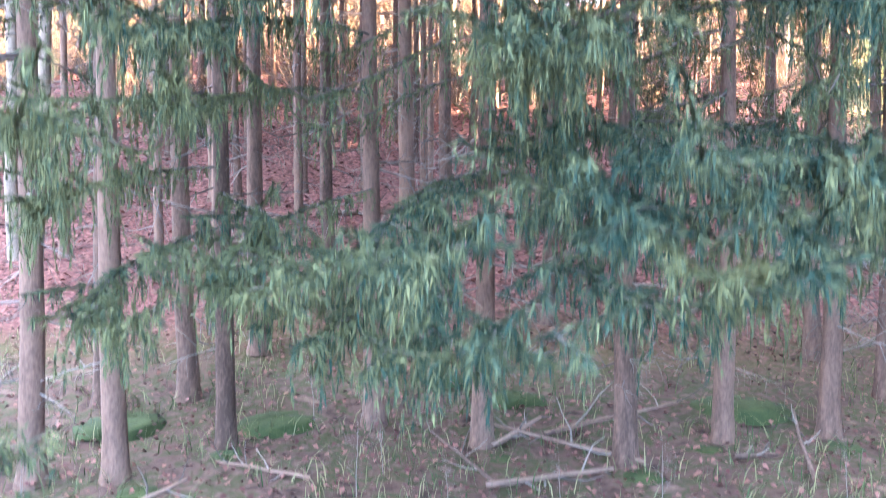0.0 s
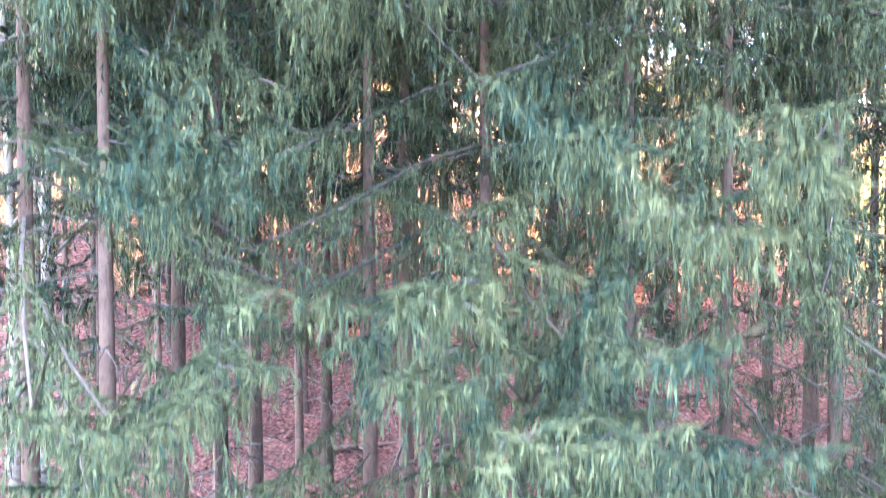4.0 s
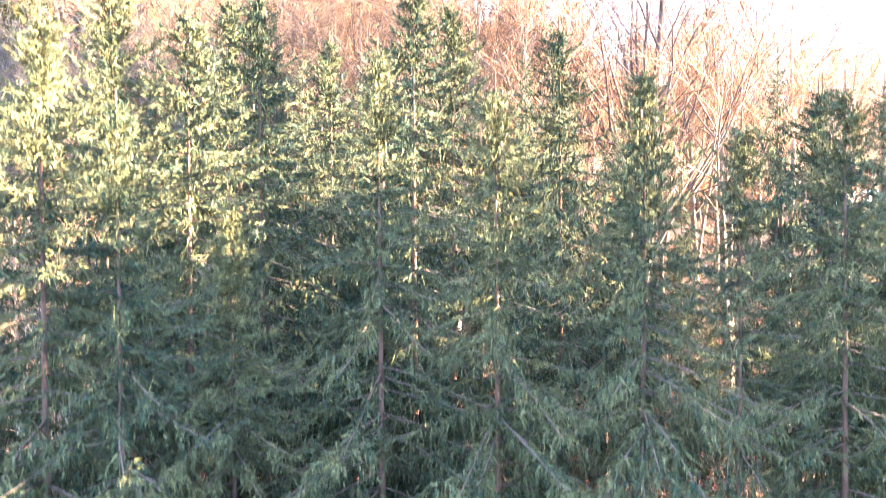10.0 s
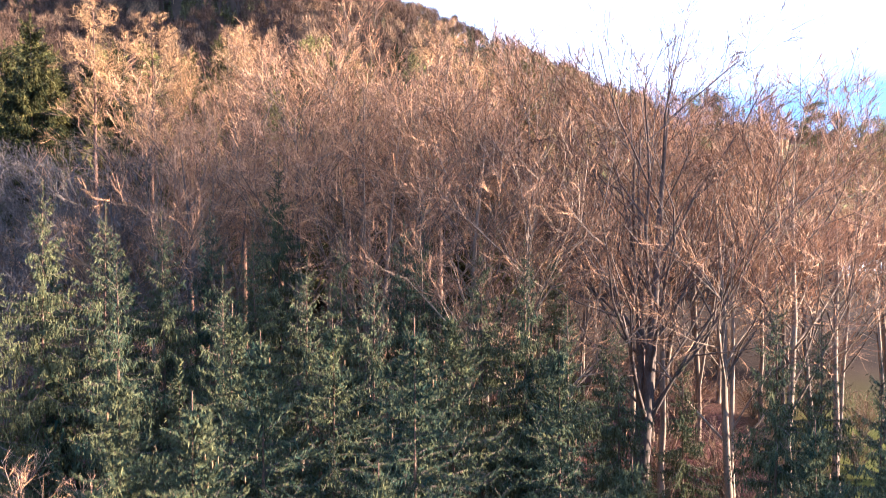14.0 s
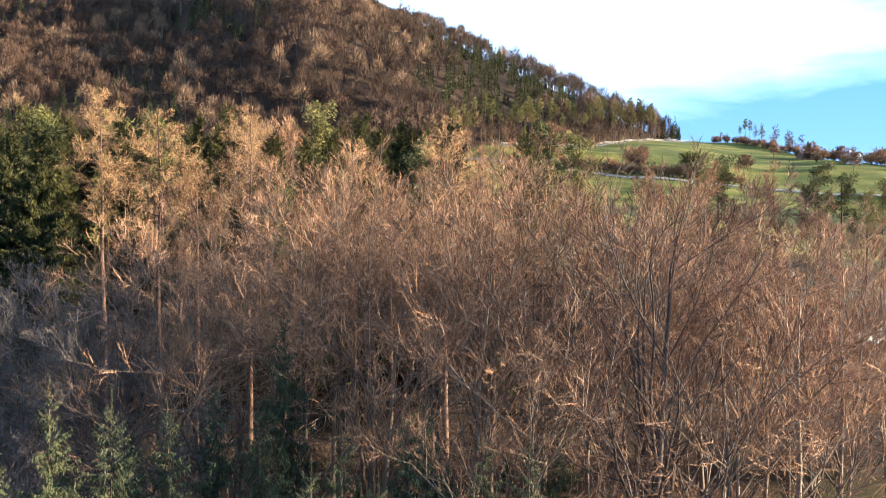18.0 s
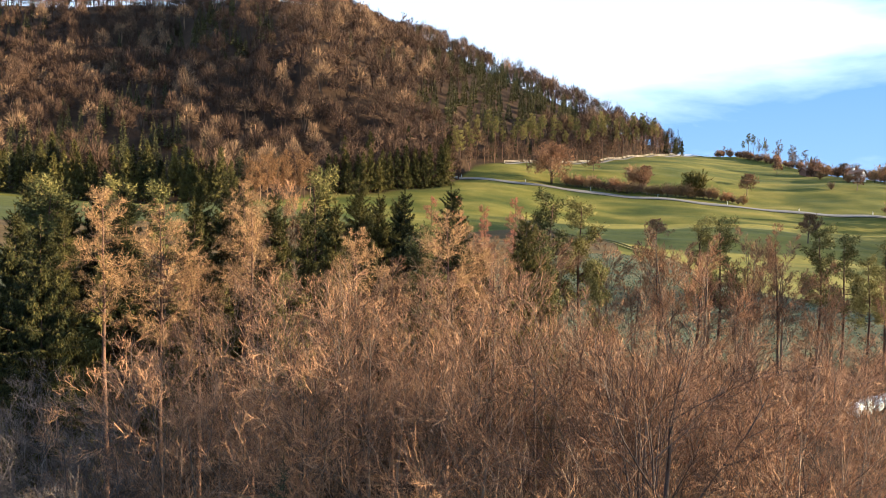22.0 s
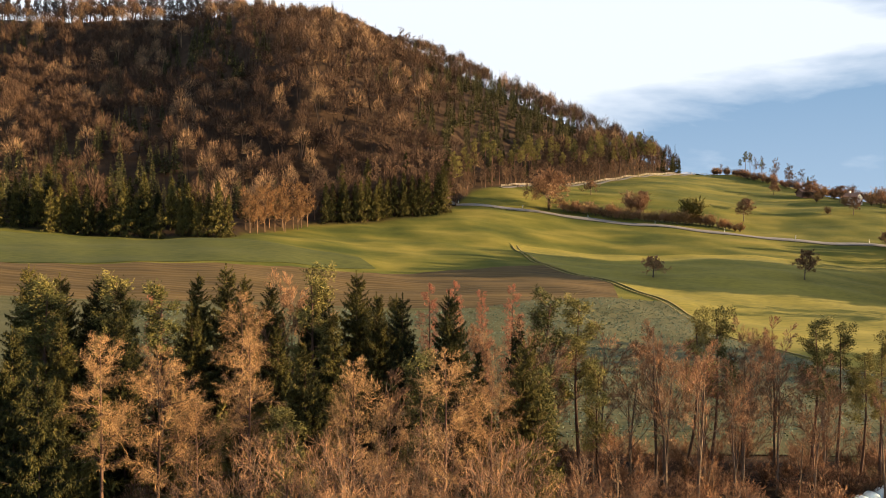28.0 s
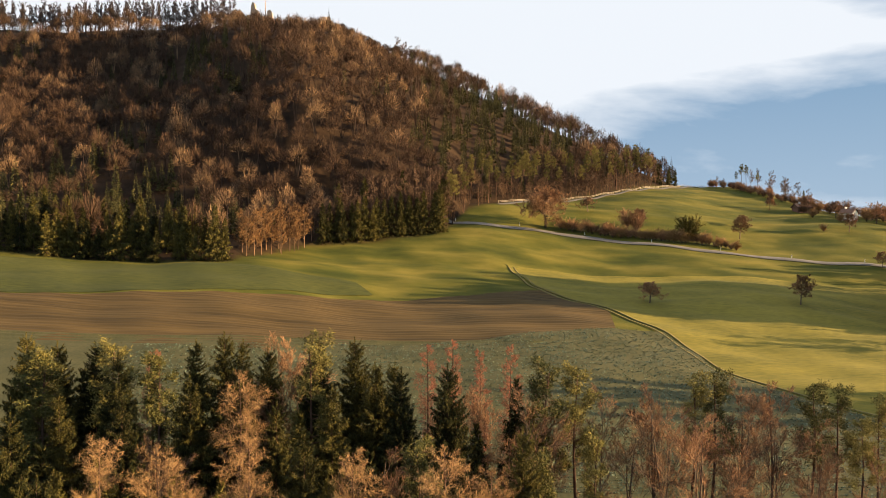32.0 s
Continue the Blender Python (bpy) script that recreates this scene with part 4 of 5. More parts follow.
filler = [bare_tree("beech", "slim leafless young beech between older ones", "beech tree", 20.0, 35 + i, 12, 0.42, 0.34, 0.32, 1, (26, 56), levels=(6, 6, 6), group=GROVE, fine=0.020, fork=(20, 54), inner=0.30, wobble=0.11) for i in range(2)]
plant(filler, [(x + rng.uniform(-1.6, 1.6), y + rng.uniform(-1.2, 1.2), canopy(x) - rng.uniform(0.3, 3.0)) for x in np.arange(-13, 27, 6.4) for y in (39, 46)], rng)
plant(beech_kinds, ((25.5, 42, 32.2), (27.5, 47, 32), (18, 49, 32.6), (10.5, 41, 33.6)), rng)
retire(beech_kinds)
plant(filler, ((-9.4, 17.6, 20.6), (-10.8, 19.5, 20.5)), rng)
retire(filler)
under = [bush("bush", "leafless undergrowth below the beeches", 4.0, 92, M_FARTWIG, 22, "undergrowth below the beeches")]
plant(under, [(x + rng.uniform(-1.5, 1.5), y + rng.uniform(-1.5, 1.5), gz(x, y) + rng.uniform(2.0, 4.5)) for x in np.arange(-22, 27, 3.4) for y in (29, 33, 37, 42, 47, 52)], rng)
retire(under)
old, hh = bare_tree("beech", "old leafless beech with thick dark trunk forking low", "beech tree", 22.0, 41, 30, 0.36, 0.46, 0.36, 3, (26, 60), (8, 8, 7), group=GROVE, radius=0.0125, bark=M_OLDBARK, fine=0.018, fork=(20, 54), inner=0.30, wobble=0.11)
old.matrix_basis = place(8.8, 33.6, 35.4, 0.4, hh)

# ---- mixed strip of trees above the bank
STRIP = "mixed strip below the field"
larch_kinds = [larch("larch", "bare golden-brown larch in evening sun", 22.0, 2.5, 51, M_LARCH, STRIP, low=0.60, boughs=44), larch("larch", "slender bare golden larch", 22.0, 2.1, 52, M_LARCH, STRIP, low=0.64, boughs=40)]
plant(larch_kinds, ((-23.6, 52, 42.3), (-20.1, 53, 41.2), (-14.5, 56, 41.2), (-17.7, 54, 37.8), (0, 54, 40.9), (3.4, 56, 39), (-7.1, 58, 39.6), (-18.1, 67, 43.8), (-4, 55, 36.9)), rng)
retire(larch_kinds)
red_kinds = [larch("larch", "narrow leafless larch with reddish twigs", 21.0, 1.5, 53, M_REDLARCH, STRIP, boughs=90)]
plant(red_kinds, ((-2, 87, 43.3), (4.2, 89, 42.4), (7.7, 87, 43.2), (-31.5, 82, 43.3), (0.9, 90, 43.4)), rng)
retire(red_kinds)
strip_kinds = [
    spruce("spruce", "dark spruce with sunlit side in the mixed strip", 23.0, 3.4, 4.0, 61, 0.56, 7, 0.8, 0.27, 0.042, 0.075, 11.0, M_NEEDLE_FAR, STRIP, dead=0, taper=0.72),
    spruce("spruce", "dense dark green spruce in the mixed strip", 23.0, 3.9, 3.0, 62, 0.56, 7, 0.8, 0.27, 0.042, 0.075, 11.0, M_NEEDLE_FAR, STRIP, dead=0, taper=0.72),
]
plant(strip_kinds, ((-42.7, 78, 45.7), (-26.8, 50, 40.1), (-39.5, 78, 44.8), (-36.6, 80, 44.5), (-31.7, 74, 44.3), (-25.9, 79, 44.9), (-22.4, 78, 45.8), (-21.7, 82, 44.5), (-13.5, 80, 44.9),
                    (-10.5, 70, 42.1), (-9.3, 80, 45), (-6.9, 76, 43.1), (-4.1, 72, 43.3), (0.4, 72, 43.6), (6.3, 60, 40.7), (-11.1, 60, 40.2), (-35.5, 62, 41.4), (-35.4, 70, 41.2),
                    (-18.9, 82, 43.6), (-5.2, 78, 42.8), (-30, 58, 38), (-28, 66, 42), (-15, 68, 41), (-24, 72, 42.5), (-44, 68, 43), (-48, 76, 44)), rng)
pine_kinds = [pine("pine", "Scots pine with bare reddish trunk and flat crown", 20.0, 71, 0.52, 0.12, 8, group=STRIP), pine("pine", "leaning Scots pine with thin dark crown", 20.0, 72, 0.46, 0.13, 8, group=STRIP, lean=0.06)]
plant(pine_kinds, ((12, 76, 43.7), (14.2, 77, 43), (26.1, 83, 41.1), (28.9, 83, 41.1), (39.7, 83, 40.3), (43.3, 84, 39.2), (43.4, 80, 37.2), (-3.6, 62, 39.9), (-41, 76, 45), (-33, 78, 45.2), (-37.5, 74, 44.4), (-14, 76, 46), (-29, 77, 44.5), (47, 82, 38.5), (-12.5, 58, 36.4), (6.2, 64, 38.2), (16, 74, 36.6)), rng)
strip_bare = [bare_tree("ash_tree", lab, "broadleaf tree", 18.0, seed, 15, 0.34, 0.32, 0.22, forks, (18, 50), levels=(7, 8, 8), group=STRIP, fine=0.028, radius=0.0085, fork=(16, 44), inner=0.3, wobble=0.09) for lab, seed, forks in (
    ("leafless tree with brown twigs in the strip", 81, 1), ("leafless forked tree with thin upright branches", 82, 2))]
plant(strip_bare, ((-18.7, 82, 44.5), (-15.6, 82, 44.2), (22.2, 80, 39.5), (32.3, 83, 39.6), (36.4, 84, 40.1), (17.1, 84, 38.7), (9.8, 76, 40.4), (22.6, 78, 39.4), (24.7, 74, 39), (-24.1, 66, 37.8),
                   (-6.8, 66, 36.9), (7.7, 72, 40.7), (20, 82, 36), (27, 79, 36), (31, 79, 37), (35, 80, 37), (41, 82, 36), (29, 76, 34), (38, 78, 34), (4, 80, 39), (1, 82, 40)), rng)

plant(strip_kinds, [(x + rng.uniform(-1.5, 1.5), y, gz(x, y) + rng.uniform(12, 17)) for x, y in zip(np.linspace(-46, 8, 16), (63, 75, 69, 60, 72, 66, 77, 62, 70, 74, 64, 76, 68, 73, 66, 70))], rng)
plant(strip_bare, [(x + rng.uniform(-1.5, 1.5), y, gz(x, y) + rng.uniform(9, 13)) for x, y in zip(np.linspace(-30, 44, 18), (60, 62, 64, 59, 63, 61, 66, 62, 68, 74, 77, 73, 79, 75, 81, 76, 80, 78))], rng)
infill = [spruce("spruce", "shaded dark spruce deep in the mixed strip", 17.0, 3.4, 2.0, 63, 0.8, 6, 1.1, 0.9, 0.25, 0.20, 3.0, M_NEEDLE_FAR, STRIP, dead=0)]
plant(infill, [(x + rng.uniform(-1.2, 1.2), y + rng.uniform(-2, 2), gz(x, y) + rng.uniform(13, 18.5)) for x in np.arange(-52, 9, 4.6) for y in (66, 76, 84)], rng)
retire(infill)
retire(strip_kinds)
retire(strip_bare)
thicket = [bush("bush", "leafless brown thicket under the strip", 3.4, 91, M_TWIG, 30, "thicket under the strip", fine=0.05)]
plant(thicket, [(x + rng.uniform(-1, 1), y + rng.uniform(-1, 1), gz(x, y) + rng.uniform(2.2, 4.0)) for x in np.arange(8, 39, 3.0) for y in (70, 75)], rng)
plant(thicket, [(x + rng.uniform(-1, 1), y + rng.uniform(-1, 1), gz(x, y) + rng.uniform(1.8, 3.6)) for x in np.arange(6, 54, 2.6) for y in (79, 83, 87)], rng)
retire(thicket)

# ---- single trees and bushes in the fields
FIELD = "trees in the fields"
oak, hh = bare_tree("oak", "broad leafless oak with ivy-covered trunk beside the road", "oak tree", 15.0, 101, 34, 0.20, 0.66, 0.20, 1, (42, 88), (8, 8, 8), group=FIELD, fine=0.13, ivy=True, radius=0.018)
oak.matrix_basis = place(38.3, 285.5, gz(38.3, 285.5) + 15.2, 0.3, hh)
apple, apple_h = bare_tree("apple_tree", "small leafless fruit tree with wide low crown", "fruit tree", 5.8, 102, 22, 0.3, 0.66, 0.12, 1, (45, 82), (7, 7, 8), group=FIELD, fine=0.075, radius=0.03)
apple.matrix_basis = place(54.6, 201.1, gz(54.6, 201.1) + 5.8, 1.0, apple_h)
pear, hh = bare_tree("pear_tree", "leafless rounded fruit tree standing in the meadow", "fruit tree", 8.0, 103, 24, 0.28, 0.46, 0.25, 1, (30, 72), (7, 7, 8), group=FIELD, fine=0.085, radius=0.02)
pear.matrix_basis = place(96.8, 205.9, gz(96.8, 205.9) + 8.2, 2.0, hh)
orchard = [(apple, apple_h), (pear, hh)]
plant(orchard, [(x, y, gz(x, y) + h) for x, y, h in ((113, 290, 8), (75, 291, 7.5), (58.3, 308, 6), (150, 259.6, 5.5), (160, 300, 7), (170, 330, 7), (181, 318, 7), (120, 305, 5), (165, 345, 8), (150, 350, 6))], rng)
hedge_kinds = [bush("bush", "tan leafless hedge bush along the road", 4.0, 104, M_LARCH, 30, "hedge along the road", fine=0.085), bush("bush", "brown leafless hedge bush", 4.0, 105, M_TWIG, 28, "hedge along the road", fine=0.085)]
plant(hedge_kinds, [(x, y + rng.uniform(-1.2, 1.2), gz(x, y) + rng.uniform(2.4, 4.8) - 1.2 * (x > 98)) for x, y in zip(np.linspace(44, 106, 44), np.linspace(286, 276.5, 44))], rng)
plant(hedge_kinds, [(x, y, gz(x, y) + h) for x, y, h in ((70, 290, 7), (73, 288, 7.5), (182, 345, 6), (186, 330, 7), (190, 322, 6), (178, 320, 5), (168, 341, 5), (162, 342, 4), (166, 318, 4), (160, 330, 4), (192, 330, 7), (175, 345, 5), (196, 318, 6), (150, 300, 3), (186, 305, 4))], rng)
# brown thicket that runs down the skyline of the knoll
plant(hedge_kinds[1:], [(x + rng.uniform(-2, 2), y + d, gz(x, y + d) + rng.uniform(2.2, 4.2)) for x, y in zip(np.linspace(146, 194, 34), np.linspace(414, 322, 34)) for d in (-5, 0, 5)], rng)
retire(hedge_kinds)
yew_kinds = [bush("yew", "dark rounded evergreen bush beside the road", 8.0, 106, M_NEEDLE_FAR, 60, FIELD, "evergreen bush", 0.3)]
yew = plant(yew_kinds, ((90.5, 280.5, gz(90.5, 280.5) + 8.6),), rng)[0]
retire(yew_kinds)

# ---- far trees
WOODEDGE = "trees along the foot of the hill"
far_spruce = [spruce("spruce", "dark spruce at the edge of the hill wood", 16.0, 3.3, 1.2, 111, 0.8, 6, 1.0, 0.8, 0.35, 0.26, 3.0, M_NEEDLE_FAR, WOODEDGE, dead=0, taper=0.8)]
far_pine = [pine("pine", "tall pine with bare trunk at the edge of the hill wood", 18.0, 112, 0.6, 0.13, 7, group=WOODEDGE)]
far_bare = [bare_tree("beech", "leafless brown beech at the edge of the hill wood", "beech tree", 15.0, 113 + i, 14, 0.22, 0.30, 0.42, 1, levels=(5, 5, 6), twig=M_FARTWIG, bark=M_FARTWIG, group=WOODEDGE, fine=0.12, far=True) for i in range(2)]
plant(far_spruce, [(x, y, gz(x, y) + h) for x, y, h in ((-65.5, 218, 16), (-68.5, 219, 12.5), (-63, 219.5, 12), (-38, 254, 13), (-35, 256, 14.5), (-31, 258, 13), (-27, 260, 15), (-23, 262, 14), (-18, 264, 14),
                   (-12, 267, 14), (-7, 269, 15), (-3, 270, 14), (-0.8, 270, 15), (-9.5, 268, 13), (-15, 266, 15), (-20.5, 263, 13), (-1.5, 275, 15), (-0.5, 281, 14), (0.4, 287, 15), (129, 424, 9), (126, 426, 8), (176, 372, 8), (-36, 262, 16), (-28, 270, 16), (-15, 280, 15))], rng)
M_GOLD = material("golden_twig", (0.11, 0.062, 0.028), (0.30, 0.172, 0.072), 0.9, 0.3, 0.5, 0, 3, (1, 1, 1), 0.3)
gold_kinds = [bare_tree("birch", "leafless golden-brown tree at the corner of the hill wood", "broadleaf tree", 15.0, 116, 18, 0.14, 0.24, 0.42, 1, levels=(6, 6, 6), twig=M_GOLD, bark=M_FARTWIG, group=WOODEDGE, fine=0.11, far=True)]
plant(gold_kinds, [(x, y, gz(x, y) + h) for x, y, h in ((-58.5, 226, 12), (-57, 229, 14), (-55.5, 232, 14), (-53, 234.5, 13.5), (-51, 237.5, 14), (-48.5, 240, 15), (-46.5, 243, 15), (-45, 246, 14), (-60, 227, 13), (-52, 240, 15), (-55, 236, 14),
                   (-50, 235, 11), (-47, 240, 12), (-56.5, 227, 10))], rng)
retire(gold_kinds)
crest_kinds = [bare_tree("beech", "dark leafless beech on the crest against the sky", "beech tree", 17.0, 118, 16, 0.16, 0.24, 0.42, 1, levels=(5, 6, 4), twig=M_OLDBARK, bark=M_OLDBARK, group=WOODEDGE, fine=0.24, radius=0.014, far=True)]
plant(far_bare, [(x, y, gz(x, y) + h) for x, y, h in ((-33, 262, 17), (-25, 268, 18), (-20, 271, 18), (-10, 277, 18), (-14, 275, 17), (-5, 280, 18), (-2, 284, 17), (167, 405, 11), (172, 400, 12), (170, 395, 10), (178, 396, 11), (174, 388, 10), (163, 404, 10), (176, 392, 12), (180, 386, 11), (182, 380, 9), (148, 412, 6), (151, 410, 5))], rng)
plant(far_spruce, [(x + rng.uniform(-1, 1), y + rng.uniform(-2, 2), gz(x, y) + rng.uniform(9, 16)) for x in np.arange(-132, -70, 3.6) for y in (218.5, 224, 231)], rng)
plant(crest_kinds, [(x, y + rng.uniform(-6, 2), gz(x, y) + rng.uniform(15, 20)) for x, y in [(v, w) for v in np.arange(-320, -134, 4.2) for w in (482, 490)]], rng)
retire(crest_kinds)
plant(far_bare, [(x, crest_y(x) + rng.uniform(-4, 3), gz(x, crest_y(x)) + rng.uniform(9, 14)) for x in (-30, -25, -21, -17, -12, -8, -3, 30, 37, 45, 66, 84, 92, 100, 107)], rng)
plant(far_pine, [(x + rng.uniform(-2, 2), foot_y(x) + d + rng.uniform(-2, 2), gz(x, foot_y(x) + d) + rng.uniform(14, 19)) for x in np.arange(2, 112, 5.0) for d in (4, 12)], rng)
plant(far_pine, [(x, y, gz(x, y) + h) for x, y, h in ((159, 407, 13), (163, 409, 12.5), (156, 405, 9), (166, 402, 9))], rng)
plant(far_bare, [(x + rng.uniform(-1.5, 1.5), foot_y(x) + d, gz(x, foot_y(x) + d) + rng.uniform(6, 11)) for x in np.arange(-4, 116, 3.4) for d in (1.5, 7)], rng)
plant(far_bare, [(x, foot_y(x) + d, gz(x, foot_y(x) + d) + rng.uniform(11, 15)) for x in np.arange(-44, -2, 3.2) for d in (5, 9)], rng)
plant(far_spruce, [(x, foot_y(x) + d, gz(x, foot_y(x) + d) + rng.uniform(9, 15)) for x, d in ((-40, 1), (-34, 1), (-29, 1), (-24, 1), (-15, 1), (-9, 1), (-3, 0), (116, 4), (122, 3))], rng)
# trees beyond the picture whose long shadows lie on the meadow
plant(far_bare, [(0.6 * y + d, y, gz(0.6 * y + d, y) + rng.uniform(11, 17)) for y in (168, 174, 183, 232, 237, 244, 250, 256) for d in (14, 24)], rng)
plant(far_spruce, [(0.6 * y + d + rng.uniform(-2, 2), y + rng.uniform(-1, 1), gz(0.6 * y + d, y) + rng.uniform(29, 36)) for y in np.arange(188, 228, 2.0) for d in (13, 17, 21, 26)], rng)
plant(far_spruce, [(0.6 * y + d, y, gz(0.6 * y + d, y) + rng.uniform(14, 20)) for y, d in ((128, 22), (124, 26), (131, 18), (119, 20), (135, 26), (217, 20), (222, 26), (232, 22), (250, 18), (254, 22), (258, 18))], rng)
retire(far_spruce)
retire(far_pine)
retire(far_bare)
retire(pine_kinds)

M_HILL = [material("hill_wood_brown", (0.022, 0.014, 0.010), (0.112, 0.066, 0.038), 0.9, 0.05, 0.35, 0, 0.4),
          material("hill_wood_sunlit_tan", (0.085, 0.054, 0.031), (0.29, 0.182, 0.096), 0.9, 0.05, 0.5, 0, 0.4),
          material("hill_wood_conifer", (0.018, 0.022, 0.009), (0.098, 0.087, 0.028), 0.9, 0.05, 0.4, 0, 0.4)]


def hill_wood():
    """The wooded hillside: leafless domed crowns with conifers between."""
    rng = np.random.default_rng(5)
    step = 7.6
    X, Y = np.meshgrid(np.arange(-340, 135, step), np.arange(205, 540, step * 0.92))
    X, Y = (X + rng.uniform(-3.4, 3.4, X.shape)).ravel(), (Y + rng.uniform(-3.2, 3.2, Y.shape)).ravel()
    keep = (Y > foot_y(X) + 5) & (Y < crest_y(X) + np.where(X < -100, -26, 12))
    keep &= ~(np.hypot((X + 118) * 1.2, Y - 486) < 34)
    X, Y = X[keep], Y[keep]
    Z = ground_z(X, Y)
    low_top = 1 - 0.62 * smooth(-75, -20, Y - crest_y(X)) * smooth(-8, -40, X) * smooth(-190, -150, X)
    patch = np.sin(X * 0.045 + 1.0) + np.sin(Y * 0.06 + X * 0.02) + np.sin(X * 0.11 - Y * 0.09) * 0.8 + rng.normal(0, 0.55, len(X))
    patch += 2.0 * smooth(-30, 40, X) * smooth(10, 50, Y - foot_y(X)) * (1 - smooth(410, 445, Y)) + 0.9 * np.exp(-((Y - foot_y(X) - 22) / 14) ** 2) - 0.3 * smooth(400, 470, Y)
    patch += 1.6 * np.exp(-((Y + 0.25 * X - 392) / 13) ** 2) * smooth(-90, -40, X)
    # extra conifers on the left foot: their dark green stands in for shade
    patch += 2.6 * np.exp(-((Y - foot_y(X) - 24) / 20) ** 2) * smooth(-56, -66, X)
    conifer = patch > 1.25
    # some crowns take a paler tan that paints sunlight into their colour
    tan = (~conifer) & (rng.random(len(X)) < 0.20 + 0.12 * np.sin(X * 0.05 + Y * 0.04))
    brown = ~conifer & ~tan
    for pick, mat, name, label in ((brown, M_HILL[0], "hill_wood", "leafless brown beech wood covering the hillside"), (tan, M_HILL[1], "hill_wood", "leafless crowns in the hill wood, painted pale for sunlight")):
        x, y, z, cut = X[pick], Y[pick], Z[pick], low_top[pick]
        n = len(x)
        h, r = rng.uniform(10, 18.5, n) * cut, rng.uniform(3.8, 6.9, n) * (0.5 + 0.5 * cut)
        m = 560
        i = np.repeat(np.arange(n), m)
        # twigs fan out from the fork of each crown and end on its dome
        d = rng.normal(size=(n * m, 3)) * (1, 1, 0.75)
        d[:, 2] = np.abs(d[:, 2]) + 0.05
        d = unit(d)
        lump = 0.86 + 0.14 * np.sin(d[:, 0] * 5 + i) * np.sin(d[:, 1] * 5 + i * 1.7)
        fork = np.stack([x[i], y[i], z[i] + h[i] * 0.42], -1)
        tip = fork + d * np.stack([r[i], r[i], h[i] * 0.60], -1) * (lump * rng.uniform(0.84, 1.06, n * m))[:, None]
        base = fork + (tip - fork) * rng.uniform(0.52, 0.80, n * m)[:, None] + rng.normal(0, 0.25, (n * m, 3))
        soup = Soup()
        soup.slivers(base, tip, rng.uniform(0.10, 0.24, n * m), unit(rng.normal(size=(n * m, 3))))
        for k in range(3):
            o = np.stack([x, y, z - 0.4], -1)
            e = o + np.stack([rng.normal(0, 1.6, n), rng.normal(0, 1.6, n), h * rng.uniform(0.6, 0.85, n)], -1)
            soup.slivers(o, e, np.full(n, 0.42), np.tile((1.0, 0, 0), (n, 1)))
        tagged(new(name, soup.mesh(name, mat)), label, "woodland", kind="stuff")
    x, y, z = X[conifer], Y[conifer], Z[conifer]
    n = len(x)
    h, r = rng.uniform(10, 17, n), rng.uniform(1.9, 3.1, n)
    m = 520
    i = np.repeat(np.arange(n), m)
    a, u = rng.random(n * m) * 2 * pi, rng.random(n * m) ** 0.6
    tier = np.sin(u * 34 + i * 1.3) * 0.12 + 0.9
    axis = np.stack([x[i], y[i], z[i] + h[i] * (1.0 - 0.88 * u)], -1)
    tip = axis + np.stack([np.cos(a) * r[i] * u, np.sin(a) * r[i] * u, -0.30 * r[i] * u + 0.15], -1) * (tier * rng.uniform(0.75, 1.1, n * m))[:, None]
    base = axis + (tip - axis) * 0.5
    soup = Soup()
    soup.slivers(base, tip, 0.16 + 0.30 * u, unit(np.cross(tip - axis, rng.normal(size=(n * m, 3)))))
    o = np.stack([x, y, z - 0.4], -1)
    soup.slivers(o, o + np.stack([0 * x, 0 * x, h * 0.9], -1), np.full(n, 0.4), np.tile((1.0, 0, 0), (n, 1)))
    tagged(new("conifer_wood", soup.mesh("conifer_wood", M_HILL[2])), "dark conifers scattered through the hill wood", "woodland", kind="stuff")


hill_wood()

# ---------------------------------------------------------------- fields and roads
M_PLOUGH = material("stubble_soil", (0.030, 0.021, 0.008), (0.122, 0.078, 0.026), 0.95, 0.12, 0, 0.5, 0.9, (0.10, 2.6, 1))
M_CROP = material("crop_soil", (0.040, 0.044, 0.018), (0.095, 0.086, 0.036), 0.95, 0.25, 0, 0.4, 2.5)
M_LEAFCROP = material("crop_leaf", (0.07, 0.105, 0.07), (0.18, 0.215, 0.14), 0.7, 0.3, 0.6, 0, 3)
M_LAWN = material("short_meadow", (0.075, 0.075, 0.011), (0.235, 0.190, 0.027), 0.95, 0.06, 0, 0.4, 0.9, (0.5, 2.0, 1))
M_TRACK = material("worn_track", (0.085, 0.075, 0.025), (0.20, 0.16, 0.055), 0.95, 0.5, 0, 0.3, 3)
M_ROAD = material("pale_asphalt", (0.10, 0.093, 0.085), (0.18, 0.165, 0.15), 0.85, 0.4, 0, 0.2, 5)
M_WHITE = material("white_post", (0.70, 0.70, 0.68), (0.85, 0.85, 0.83), 0.6, 2, 0, 0, 8)
M_WOOD = material("weathered_wood", (0.30, 0.26, 0.21), (0.52, 0.46, 0.38), 0.85, 2, 0, 0.2, 12)


